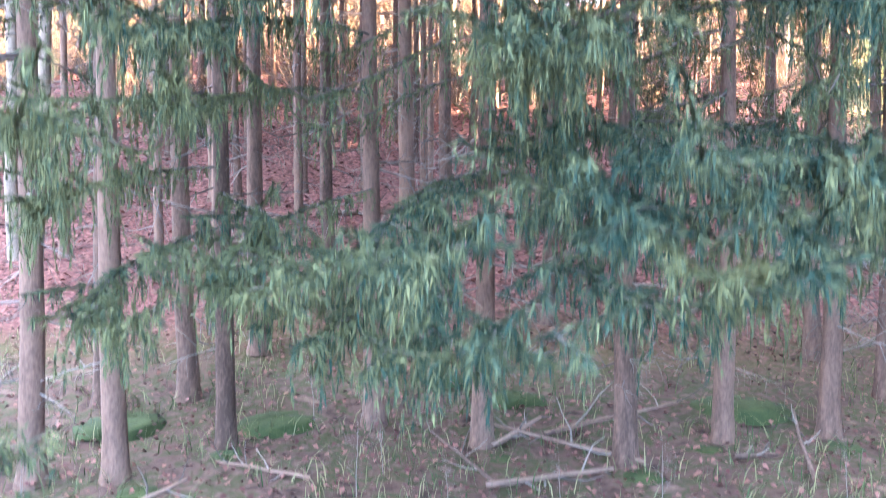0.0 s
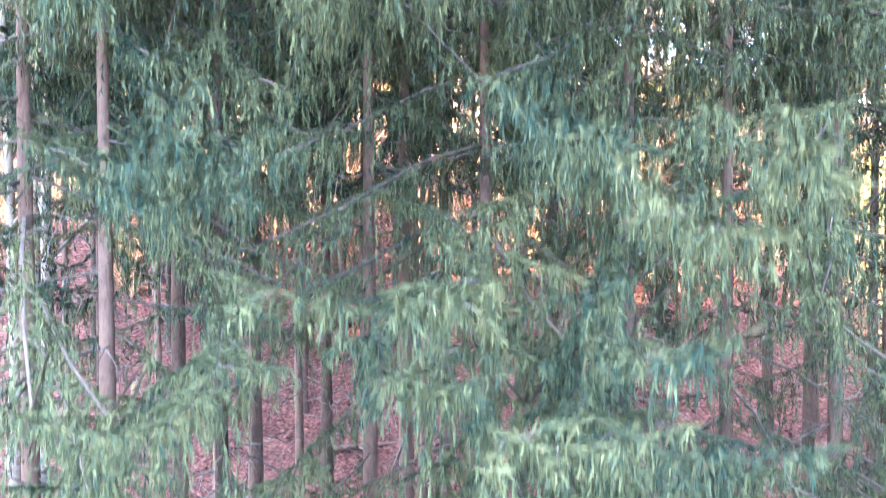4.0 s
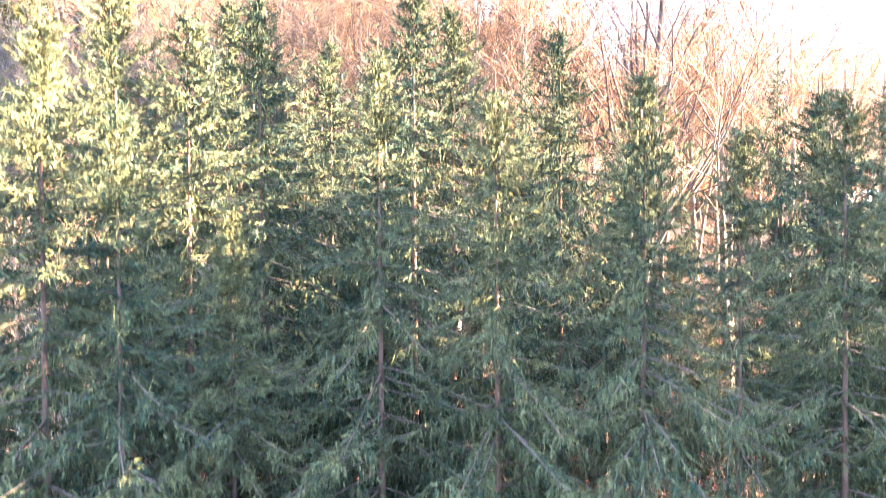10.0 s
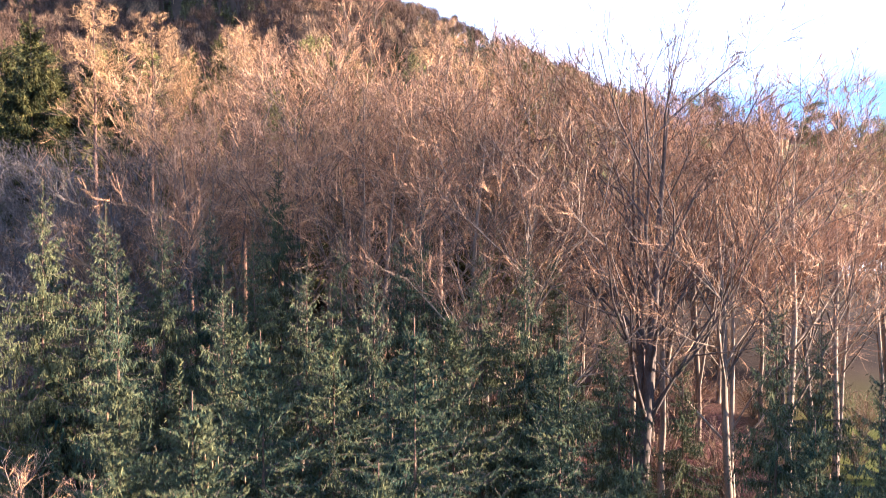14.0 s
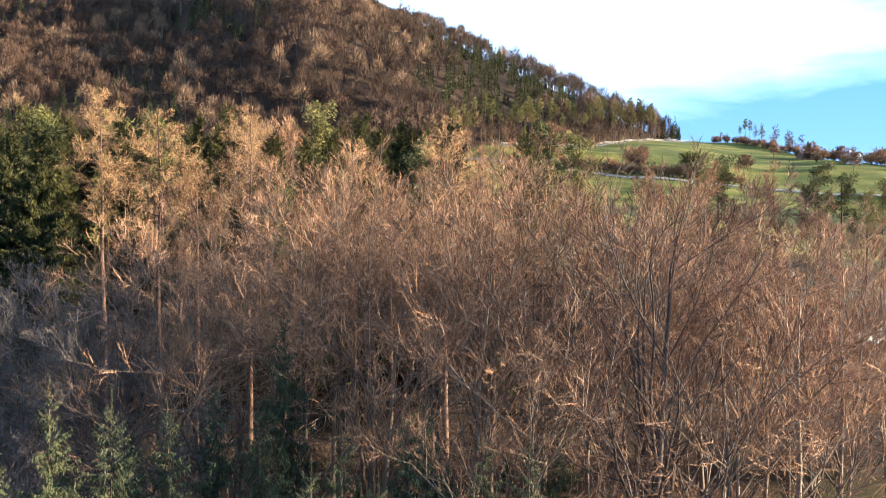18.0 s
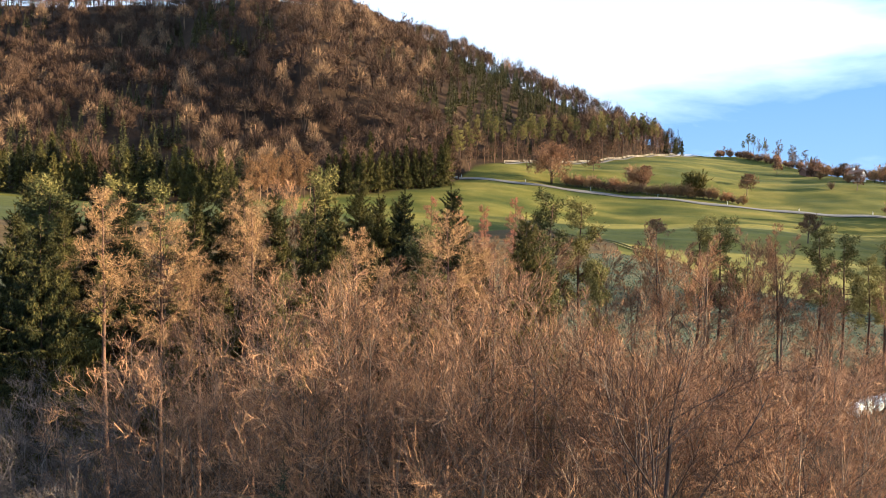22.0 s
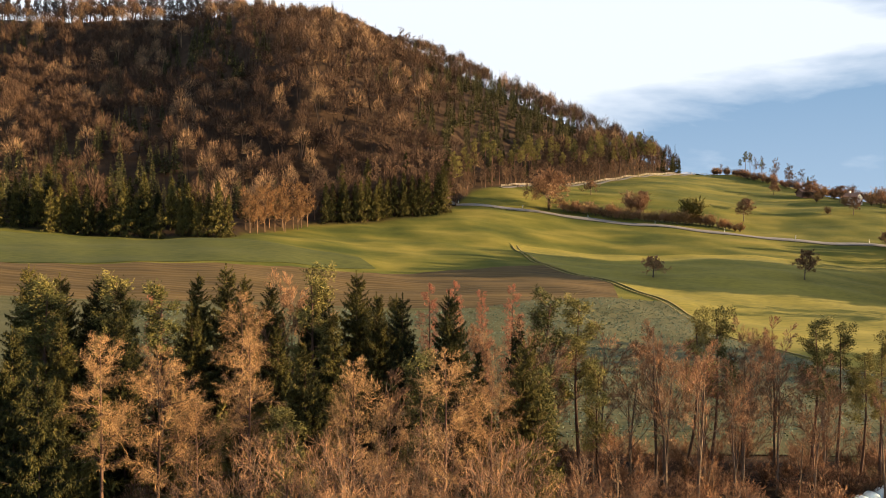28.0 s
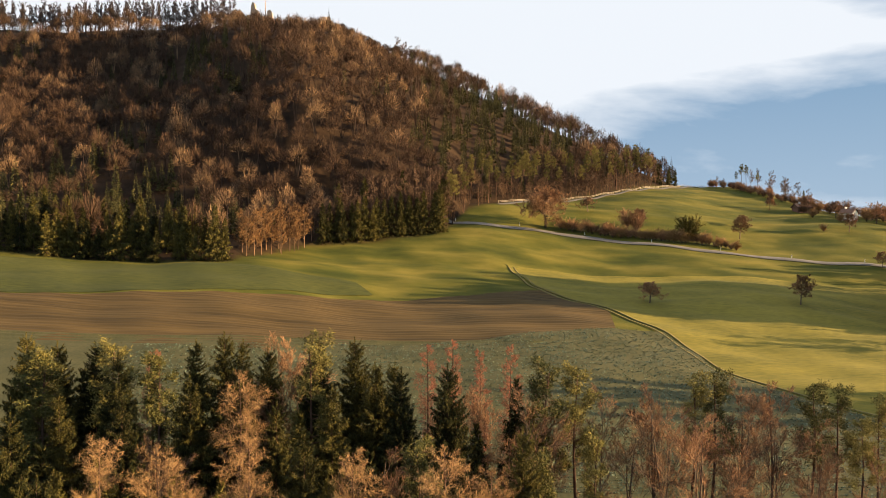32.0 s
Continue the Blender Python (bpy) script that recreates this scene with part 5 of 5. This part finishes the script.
def field(name, label, mat, ys, left, right, nx, ny, lift=0.12, rows=0.0):
    y = np.linspace(ys[0], ys[-1], ny)
    xl, xr = np.interp(y, ys, left), np.interp(y, ys, right)
    X = xl[:, None] + (xr - xl)[:, None] * np.linspace(0, 1, nx)[None, :]
    Y = np.repeat(y[:, None], nx, 1)
    Z = ground_z(X, Y) + lift + rows * np.sin(Y * 2 * pi / 1.6)
    soup = Soup()
    i = np.arange(ny - 1)[:, None] * nx + np.arange(nx - 1)[None, :]
    soup.add(np.stack([X, Y, Z], -1), np.stack([i, i + 1, i + nx + 1, i + nx], -1).reshape(-1, 4))
    return tagged(new(name, soup.mesh(name, mat)), label, "field", kind="structure")


def ribbon(name, label, mat, pts, width, lift=0.25, category="road", step=2.0):
    pts = np.array(pts, float)
    seg = np.linalg.norm(np.diff(pts, axis=0), axis=1)
    d = np.concatenate([[0], np.cumsum(seg)])
    t = np.arange(0, d[-1], step)
    x, y = np.interp(t, d, pts[:, 0]), np.interp(t, d, pts[:, 1])
    for _ in range(6):
        x[1:-1], y[1:-1] = (x[:-2] + 2 * x[1:-1] + x[2:]) / 4, (y[:-2] + 2 * y[1:-1] + y[2:]) / 4
    n = unit(np.stack([-np.gradient(y), np.gradient(x)], -1))
    u = np.array((-0.5, -0.46, 0.46, 0.5)) * width
    X, Y = x[:, None] + n[:, :1] * u, y[:, None] + n[:, 1:] * u
    Z = ground_z(X, Y) + np.array((lift - 0.12, lift, lift, lift - 0.12))[None, :]
    soup = Soup()
    k = np.arange(len(x) - 1)[:, None] * 4 + np.arange(3)[None, :]
    soup.add(np.stack([X, Y, Z], -1), np.stack([k, k + 4, k + 5, k + 1], -1).reshape(-1, 4))
    return tagged(new(name, soup.mesh(name, mat)), label, category, kind="structure"), x, y


field("field_stubble", "brown striped stubble field", M_PLOUGH, (150, 158, 169, 172, 179, 187, 197, 207), (-190, -190, -190, -140, -85, -42, 0, 24), (-24, 6, 34, 39, 40, 41, 34, 28), 70, 150, 0.14, 0.07)
# darker green: shade on the left of the field, put into the colour
M_SHADE_GRASS = material("shade_dark_grass", (0.022, 0.031, 0.006), (0.078, 0.080, 0.014), 0.95, 0.04, 0, 0.4, 0.8, (0.4, 2.0, 1))
field("field_grain", "green field strip below the wood, painted dark for shade", M_SHADE_GRASS, (171, 174, 179, 187, 197, 206, 212), (-195, -195, -195, -195, -195, -195, -195), (-150, -130, -92, -52, -18, -24, -64), 70, 60, 0.10)
field("field_crop", "blue-green leafy crop field above the strip", M_CROP, (90, 110, 125, 149, 160, 172), (-170, -170, -170, -170, 6, 38), (94, 79, 69, 53.5, 53, 50), 100, 60, 0.20)
field("field_meadow", "sunlit short meadow beyond the track", M_LAWN, (100, 122, 149, 170, 186, 207, 232, 241), (90, 72, 55, 51.5, 44.5, 28, 22, 20), (150, 150, 150, 150, 150, 150, 150, 150), 60, 70, 0.16)
for side in (-0.8, 0.8):
    ribbon("track", "worn wheel rut of a farm track between two fields", M_TRACK, [(x + side, y + side * 0.45) for x, y in ((21.4, 239), (24, 222), (27.5, 207), (43.8, 185.4), (51, 169.5), (53.9, 148.7), (71.4, 122.4), (94, 90))], 0.55, 0.24, "track", 1.5)
_, rx, ry = ribbon("road", "narrow pale country road across the slope", M_ROAD, ((-2, 283), (1.1, 282.4), (38.3, 280.8), (65.2, 277), (92, 271), (122, 266), (152, 261), (210, 250), (330, 235)), 2.6, 0.3)
_, ux, uy = ribbon("road_upper", "pale gravel lane climbing along the wood", M_ROAD, ((22, 309), (30.4, 314.7), (50, 331), (71.4, 349.5), (100, 377), (131, 405), (150, 422)), 2.2, 0.34)


def crops():
    rng = np.random.default_rng(9)
    n = 26000
    y = rng.uniform(94, 172, n)
    x = rng.uniform(-60, 92, n)
    ok = (x < np.interp(y, (94, 110, 125, 149, 160, 172), (88, 79, 69, 53.5, 53, 50))) & (x > np.interp(y, (94, 149, 160, 172), (-80, -60, 6, 38)))
    x, y = x[ok], np.round(y[ok] / 0.7) * 0.7
    o = np.stack([x, y, ground_z(x, y) + 0.15], -1)
    soup = Soup()
    for j in range(3):
        a = rng.random(len(x)) * 6.28
        d = np.stack([np.cos(a) * 0.2, np.sin(a) * 0.2, rng.uniform(0.10, 0.25, len(x))], -1)
        soup.slivers(o + d, o, np.full(len(x), 0.22), np.stack([-np.sin(a), np.cos(a), 0 * a], -1))
    tagged(new("crop", soup.mesh("crop", M_LEAFCROP)), "rows of leafy blue-green crop plants", "crop", kind="stuff")


crops()


def forest_fence():
    """A short post-and-rail fence in the gap of the stand."""
    root = empty("fence", "weathered wooden fence in a gap between the trees", "fence")
    xs = np.linspace(13.0, 19.5, 6)
    pts = np.array([(x, 37.0 + 0.1 * i, gz(x, 37.0 + 0.1 * i)) for i, x in enumerate(xs)])
    post = Soup()
    post.tubes(np.array([[(0, 0, -0.3), (0, 0, 0.6), (0, 0, 1.25)]], float), np.full((1, 3), 0.06), 6)
    me = post.mesh("post", M_WOOD)
    for q in pts:
        ob = new("post", me)
        ob.parent, ob.location = root, q
    for hgt in (0.55, 1.05):
        rail = Soup()
        rail.tubes((pts + (0, -0.07, hgt))[None], np.full((1, 6), 0.045), 5)
        part("rail", rail, M_WOOD, root)


forest_fence()


def fence():
    root = empty("fence", "pale wooden rail fence beside the gravel lane", "fence")
    post = Soup()
    post.tubes(np.array([[(0, 0, -0.2), (0, 0, 0.6), (0, 0, 1.15)]], float), np.full((1, 3), 0.08), 6)
    me = post.mesh("post", M_WOOD)
    pts = []
    for i in range(1, len(ux) - 1, 2):
        x, y = ux[i] - 1.2, uy[i] + 1.6
        ob = new("post", me)
        ob.parent, ob.location = root, (x, y, gz(x, y))
        pts.append((x, y, gz(x, y)))
    p = np.array(pts)
    for hgt in (0.55, 1.0):
        for i in range(0, len(p) - 5, 5):
            rail = Soup()
            rail.tubes((p[i:i + 6] + (0, 0, hgt))[None], np.full((1, 6), 0.07), 4)
            part("rail", rail, M_WOOD, root)


fence()


def delineator():
    root = empty("delineator_post", "white roadside marker post with dark band", "marker post", "posts along the road")
    a = Soup()
    a.tubes(np.array([[(0, 0, -0.2), (0, 0, 0.75)]], float), np.full((1, 2), 0.09), 6)
    part("shaft", a, M_WHITE, root)
    b = Soup()
    b.tubes(np.array([[(0, 0, 0.75), (0, 0, 0.92)]], float), np.full((1, 2), 0.092), 6)
    part("band", b, material("black_band", (0.02, 0.02, 0.02), (0.04, 0.04, 0.04)), root, "black reflector band")
    c = Soup()
    c.tubes(np.array([[(0, 0, 0.92), (0, 0, 1.05), (0, 0, 1.08)]], float), np.array([[0.09, 0.09, 0.03]]), 6)
    part("cap", c, M_WHITE, root)
    return root


first = delineator()
for i, k in enumerate((3, 15, 27, 39, 51, 63, 75)):
    x, y = rx[k] + 0.5, ry[k] + 2.7
    m = Matrix.Translation((x, y, gz(x, y)))
    if i == 0:
        first.matrix_basis = m
    else:
        copy_thing(first, m)

# ---------------------------------------------------------------- wrapped bales
M_FILM = material("bale_film", (0.52, 0.64, 0.66), (0.74, 0.82, 0.82), 0.35, 1.5, 0, 0.25, 9, (1, 1, 1), 0.2, 0.5)


def bale():
    root = empty("silage_bale", "round silage bale wrapped in pale blue-white film", "silage bale", "row of wrapped bales")
    prof = ((-0.62, 0.30), (-0.60, 0.56), (-0.50, 0.70), (-0.25, 0.75), (0.25, 0.75), (0.50, 0.70), (0.60, 0.56), (0.62, 0.30))
    s = Soup()
    line = np.array([[(0, x, 0.70) for x, _ in prof]], float)
    s.tubes(line, np.array([[r for _, r in prof]]), 20)
    part("wrapped_body", s, M_FILM, root)
    for e in (-1, 1):
        c = Soup()
        c.tubes(np.array([[(0, 0.62 * e, 0.70), (0, 0.645 * e, 0.70), (0, 0.65 * e, 0.70)]], float), np.array([[0.302, 0.2, 0.005]]), 20)
        part("end_fold", c, M_FILM, root)
    return root


first = bale()
spots = [(38.2 + 1.42 * i, 74.8 + 0.82 * i) for i in range(2, 13)]
for i, (x, y) in enumerate(spots):
    m = Matrix.Translation((x, y, gz(x, y) - 0.02)) @ Matrix.Rotation(0.35 + 0.12 * sin(i * 2.3), 4, "Z")
    if i == 0:
        first.matrix_basis = m
    else:
        copy_thing(first, m)

# ---------------------------------------------------------------- buildings
M_PLASTER = material("white_plaster", (0.68, 0.66, 0.60), (0.82, 0.80, 0.75), 0.9, 0.5, 0, 0.1, 4)
M_TILE = material("brown_roof_tiles", (0.10, 0.06, 0.045), (0.22, 0.13, 0.09), 0.85, 0.8, 0, 0.3, 8)
M_GLASS = material("dark_window_glass", (0.02, 0.025, 0.03), (0.05, 0.055, 0.06), 0.1, 1, 0, 0, 4, spec=0.6)
M_STONE = material("ruin_stone", (0.20, 0.15, 0.11), (0.42, 0.33, 0.24), 0.95, 0.6, 0, 0.6, 4)


def house(label, w, d, h, roof, x, y, turn, wall=None):
    root = empty("house", label, "house")
    s = Soup()
    s.box(-w / 2, -d / 2, -1.5, w / 2, d / 2, h)
    for e in (-1, 1):
        xx = e * w / 2
        s.add([(xx, -d / 2, h), (xx, d / 2, h), (xx, 0, h + roof)], [(0, 1, 2)])
    part("wall", s, wall or M_PLASTER, root, smooth=False)
    for e in (-1, 1):
        r = Soup()
        o = 0.5
        a, b = np.array((0, 0, h + roof + 0.12)), np.array((0, e * (d / 2 + o), h - roof * o / (d / 2) + 0.12))
        v = [(xx, p[1], p[2] + dz) for dz in (0, 0.18) for xx, p in ((-w / 2 - o, a), (w / 2 + o, a), (w / 2 + o, b), (-w / 2 - o, b))]
        r.add(v, [(0, 1, 2, 3), (4, 5, 6, 7), (0, 1, 5, 4), (2, 3, 7, 6), (1, 2, 6, 5), (3, 0, 4, 7)])
        part("roof", r, M_TILE, root, smooth=False)
    c = Soup()
    c.box(-w * 0.3, -0.3, h, -w * 0.3 + 0.6, 0.3, h + roof + 1.0)
    part("chimney", c, M_PLASTER, root, smooth=False)
    for i in range(3):
        q = Soup()
        xx = -w / 2 + w * (i + 0.6) / 3.2
        q.box(xx, -d / 2 - 0.03, 1.0, xx + 0.9, -d / 2 + 0.02, 2.2)
        part("window", q, M_GLASS, root, smooth=False)
    root.matrix_basis = Matrix.Translation((x, y, gz(x, y))) @ Matrix.Rotation(radians(turn), 4, "Z")


house("small white plastered house with brown gabled roof", 5.5, 4.5, 3.0, 1.6, 172, 323, -58)
house("low farm building with dark roof among bushes", 9, 5, 2.2, 1.5, 164, 346, 8, M_TILE)


def ruin():
    root = empty("castle_ruin", "weathered stone castle ruin with broken towers on the hilltop", "ruin")
    rng = np.random.default_rng(3)

    def wall(name, pts, thick, z0=-3.0):
        """A broken wall: outline (x, top) pairs along a line, given a thickness."""
        s = Soup()
        n = len(pts)
        v = [(x, y, z) for y in (-thick / 2, thick / 2) for x, z in [(p[0], z0) for p in pts] + list(pts)]
        f = []
        for i in range(n - 1):
            for o in (0, 2 * n):
                f.append((o + i, o + i + 1, o + n + i + 1, o + n + i))
            f.append((n + i, n + i + 1, 3 * n + i + 1, 3 * n + i))
        f += [(0, n, 3 * n, 2 * n), (n - 1, 2 * n - 1, 4 * n - 1, 3 * n - 1)]
        s.add(v, f)
        return part(name, s, M_STONE, root, smooth=False)

    wall("tower", ((-4.2, 6), (-3.8, 10.5), (-2.9, 12.8), (-1.8, 12.2), (-1.2, 8.6), (0.6, 7.4)), 4.0).location = (0, 0, 0)
    wall("curtain_wall", ((-18, 2.4), (-14, 4.2), (-9, 3.8), (-4, 4.6), (2, 4.2), (8, 3.0)), 1.6).location = (0, -1.5, 0)
    wall("tower", ((-1.6, 3), (-1.3, 7.6), (0.4, 8.2), (1.5, 7.0), (1.8, 3)), 3.0).location = (7.5, 0.5, 0)
    hall = wall("hall", ((-4, 3.6), (0, 8.2), (4, 3.8)), 5.0)
    hall.location = (-11, 0.4, 0)
    m = Soup()
    m.tubes(np.array([[(4.6, 1, 0), (4.6, 1, 8), (4.6, 1, 17)]], float), np.array([[0.35, 0.28, 0.16]]), 6)
    part("mast", m, M_STONE, root, "slender mast")
    root.matrix_basis = Matrix.Translation((-118, 486, gz(-118, 486)))
    rock = Soup()
    a = np.linspace(0, 2 * pi, 11)[:-1]
    rings = [np.stack([np.cos(a) * r * rng.uniform(0.8, 1.2, 10) + dx, np.sin(a) * r * 0.7, np.full(10, z)], -1) for r, z, dx in ((7, -3, 0), (6, 3, -0.5), (4.4, 6.5, -1.2), (2.0, 8.6, -1.8), (0.1, 9.0, -2))]
    v = np.concatenate(rings)
    f = [(k * 10 + i, k * 10 + (i + 1) % 10, k * 10 + 10 + (i + 1) % 10, k * 10 + 10 + i) for k in range(4) for i in range(10)]
    rock.add(v, f)
    ob = tagged(new("rock_outcrop", rock.mesh("rock_outcrop", M_STONE, False)), "pale rock outcrop on the hill crest", "rock")
    ob.location = (-74, 486, gz(-74, 486) - 0.5)


ruin()

# ---------------------------------------------------------------- distant ridge
def ridge():
    x = np.linspace(100, 2600, 120)
    rng = np.random.default_rng(4)
    top = 118 + 26 * np.sin(x * 0.0045 + 0.4) + 8 * np.sin(x * 0.021) + rng.normal(0, 1.6, 120)
    y = 1650 + 0 * x
    soup = Soup()
    v = np.concatenate([np.stack([x, y - 500, 0 * x + 10], -1), np.stack([x, y - 150, top * 0.8], -1), np.stack([x, y, top], -1), np.stack([x, y + 400, 0 * x], -1)])
    i = np.arange(119)
    f = np.concatenate([np.stack([k * 120 + i, k * 120 + i + 1, k * 120 + 121 + i, k * 120 + 120 + i], -1) for k in range(3)])
    soup.add(v, f)
    # pale grey instead of wood brown: distance haze mixed into the colour
    mat = material("ridge_haze_tint", (0.20, 0.21, 0.19), (0.32, 0.31, 0.27), 1.0, 0.01, 0, 0, 0.06)
    tagged(new("backdrop_ridge", soup.mesh("backdrop_ridge", mat)), "distant wooded ridge with haze painted into its colour", "hills", kind="structure")


ridge()

# ---------------------------------------------------------------- forest floor
M_LITTER = material("fallen_leaf", (0.055, 0.020, 0.016), (0.155, 0.070, 0.052), 0.8, 1.0, 0.8, 0, 8)
M_GRASS = material("grass_blade", (0.03, 0.045, 0.012), (0.15, 0.13, 0.06), 0.8, 1.0, 0.7, 0, 6)
M_LOG = material("fallen_wood", (0.06, 0.036, 0.025), (0.16, 0.10, 0.07), 0.9, 3, 0, 0.5, 20, (1, 1, 0.3), 0.4)
M_MOSS = material("moss", (0.012, 0.018, 0.005), (0.045, 0.052, 0.014), 0.95, 3, 0, 0.6, 30)


def litter():
    rng = np.random.default_rng(2)
    n = 34000
    y = 7 + 33 * rng.random(n) ** 1.15
    x = rng.uniform(-1, 1, n) * (3 + y * 0.62)
    keep = rng.random(n) < np.where(y < 15, 0.55, 1.0)
    x, y = x[keep], y[keep]
    o = np.stack([x, y, ground_z(x, y) + rng.uniform(0.02, 0.10, len(x))], -1)
    a = rng.random(len(x)) * 6.28
    l = rng.uniform(0.06, 0.13, len(x)) * (1 + (y > 18) * 0.4)
    d = np.stack([np.cos(a), np.sin(a), rng.uniform(-0.3, 0.6, len(x))], -1) * l[:, None]
    sd = unit(np.stack([-np.sin(a), np.cos(a), rng.uniform(-0.7, 0.7, len(x))], -1))
    s = Soup()
    s.kites(o, o + d * 0.5 + (0, 0, 0.02), o + d, l * 0.7, sd)
    tagged(new("leaf_litter", s.mesh("leaf_litter", M_LITTER)), "reddish brown fallen beech leaves on the forest floor", "leaf litter", kind="stuff")
    n = 9000
    y = rng.uniform(5.5, 18, n)
    x = rng.uniform(-1, 1, n) * (3 + y * 0.65)
    clump = np.sin(x * 1.7 + np.sin(y * 1.3) * 2) * np.sin(y * 1.9 + x * 0.6) > -0.1
    x, y = x[clump], y[clump]
    o = np.stack([x, y, ground_z(x, y) - 0.02], -1)
    hgt = rng.uniform(0.10, 0.42, len(x))
    lean = rng.normal(0, 0.35, (len(x), 2))
    mid = o + np.stack([lean[:, 0] * hgt * 0.4, lean[:, 1] * hgt * 0.4, hgt * 0.6], -1)
    tip = o + np.stack([lean[:, 0] * hgt * 1.3, lean[:, 1] * hgt * 1.3, hgt], -1)
    s = Soup()
    w = rng.uniform(0.010, 0.022, len(x))
    s.strips(np.stack([o, mid, tip], 1), np.stack([w, w * 0.8, w * 0.1], 1), unit(rng.normal(size=(len(x), 3)) * (1, 1, 0.1)))
    tagged(new("grass", s.mesh("grass", M_GRASS)), "dry and green grass tufts at the forest edge", "grass", kind="stuff")


litter()


def fallen(x, y, length, turn, tilt, r, label):
    rng = np.random.default_rng(int(x * 100 + y * 10) % 9999)
    root = empty("fallen_branch", label, "fallen branch", "branches on the forest floor")
    u = np.linspace(-0.5, 0.5, 6)
    p = np.stack([u * length, np.cumsum(rng.normal(0, 0.03, 6)) * length * 0.4, u * length * tilt + 0.05], -1)[None]
    rr = r * np.linspace(1, 0.5, 6)[None]
    s = Soup()
    s.tubes(p, rr, 7)
    part("stick", s, M_LOG, root)
    q, rq, _ = level(rng, p, rr, 5, 0.2, 1.0, (30, 70), 0.35, k=4, up=0.3, wobble=0.2)
    s = Soup()
    s.tubes(q, np.maximum(rq, 0.006), 4)
    part("side_twig", s, M_DEAD, root, kind="stuff")
    root.matrix_basis = Matrix.Translation((x, y, gz(x, y) + abs(tilt) * length * 0.5)) @ Matrix.Rotation(radians(turn), 4, "Z")


for x, y, l, turn, tilt, r in ((1.3, 11.6, 1.0, 35, 0.3, 0.05), (1.6, 10.0, 1.8, 8, 0.06, 0.05), (2.0, 11.2, 2.4, 150, 0.1, 0.04), (4.8, 11.0, 0.7, 5, 0.0, 0.05), (5.3, 10.6, 1.3, 75, 0.5, 0.035),
                               (-3.6, 9.2, 1.1, 40, 0.25, 0.04), (-2.4, 10.4, 1.5, 160, 0.05, 0.03), (0.4, 10.6, 1.6, 120, 0.15, 0.03), (3.0, 12.2, 2.6, 20, 0.12, 0.04), (-5.0, 20.0, 3.0, 70, 0.05, 0.08), (-2.2, 22.0, 2.5, 15, 0.0, 0.1), (6.2, 17.0, 3.2, 40, 0.1, 0.06)):
    fallen(x, y, l, turn, tilt, r, "broken brown branch lying on the mossy forest floor")

sap, hh = bare_tree("sapling", "thin pale bare sapling stem at the forest edge", "sapling", 1.6, 131, 7, 0.35, 0.3, 0.3, 1, levels=(3, 3, 3), bark=M_DEAD, twig=M_DEAD, group="saplings at the edge", fine=0.006, radius=0.007, far=True)
for i, (x, y, h) in enumerate(((-4.9, 8.8, 1.1), (-1.0, 9.6, 1.5), (-0.7, 10.4, 1.2), (2.8, 9.0, 1.4), (-3.9, 8.6, 0.9), (5.4, 9.6, 1.2), (0.2, 9.4, 0.9), (-6.0, 14.0, 3.0), (-4.8, 16.0, 3.4), (1.6, 9.2, 1.1), (-2.0, 12.5, 1.5))):
    m = place(x, y, gz(x, y) + h, i * 1.7, hh)
    if i == 0:
        sap.matrix_basis = m
    else:
        copy_thing(sap, m)

# mossy cushions round the trunk feet
for i, (x, y, r) in enumerate(((-3.9, 9.9, 0.35), (0.95, 11.0, 0.3), (2.9, 10.3, 0.4), (6.3, 11.5, 0.45), (4.2, 11.4, 0.3), (-3.1, 11.2, 0.35), (-2.6, 12.5, 0.8), (-5.2, 12.5, 0.9), (0.2, 14.2, 0.5), (5.4, 13.2, 1.0), (1.4, 13.5, 0.7))):
    rg = np.random.default_rng(200 + i)
    a = np.linspace(0, 2 * pi, 13)[:-1]
    rings = [np.stack([np.cos(a) * r * q * rg.uniform(0.8, 1.2, 12), np.sin(a) * r * q * rg.uniform(0.8, 1.2, 12), np.full(12, r * z) + rg.normal(0, 0.012, 12)], -1) for q, z in ((0.9, -0.15), (0.75, 0.02), (0.55, 0.07), (0.3, 0.10), (0.03, 0.11))]
    s = Soup()
    s.add(np.concatenate(rings), [(k * 12 + j, k * 12 + (j + 1) % 12, k * 12 + 12 + (j + 1) % 12, k * 12 + 12 + j) for k in range(4) for j in range(12)])
    ob = tagged(new("moss_cushion", s.mesh("moss_cushion", M_MOSS)), "green moss cushion on the forest floor", "moss", "moss cushions")
    ob.location = (x, y, gz(x, y))
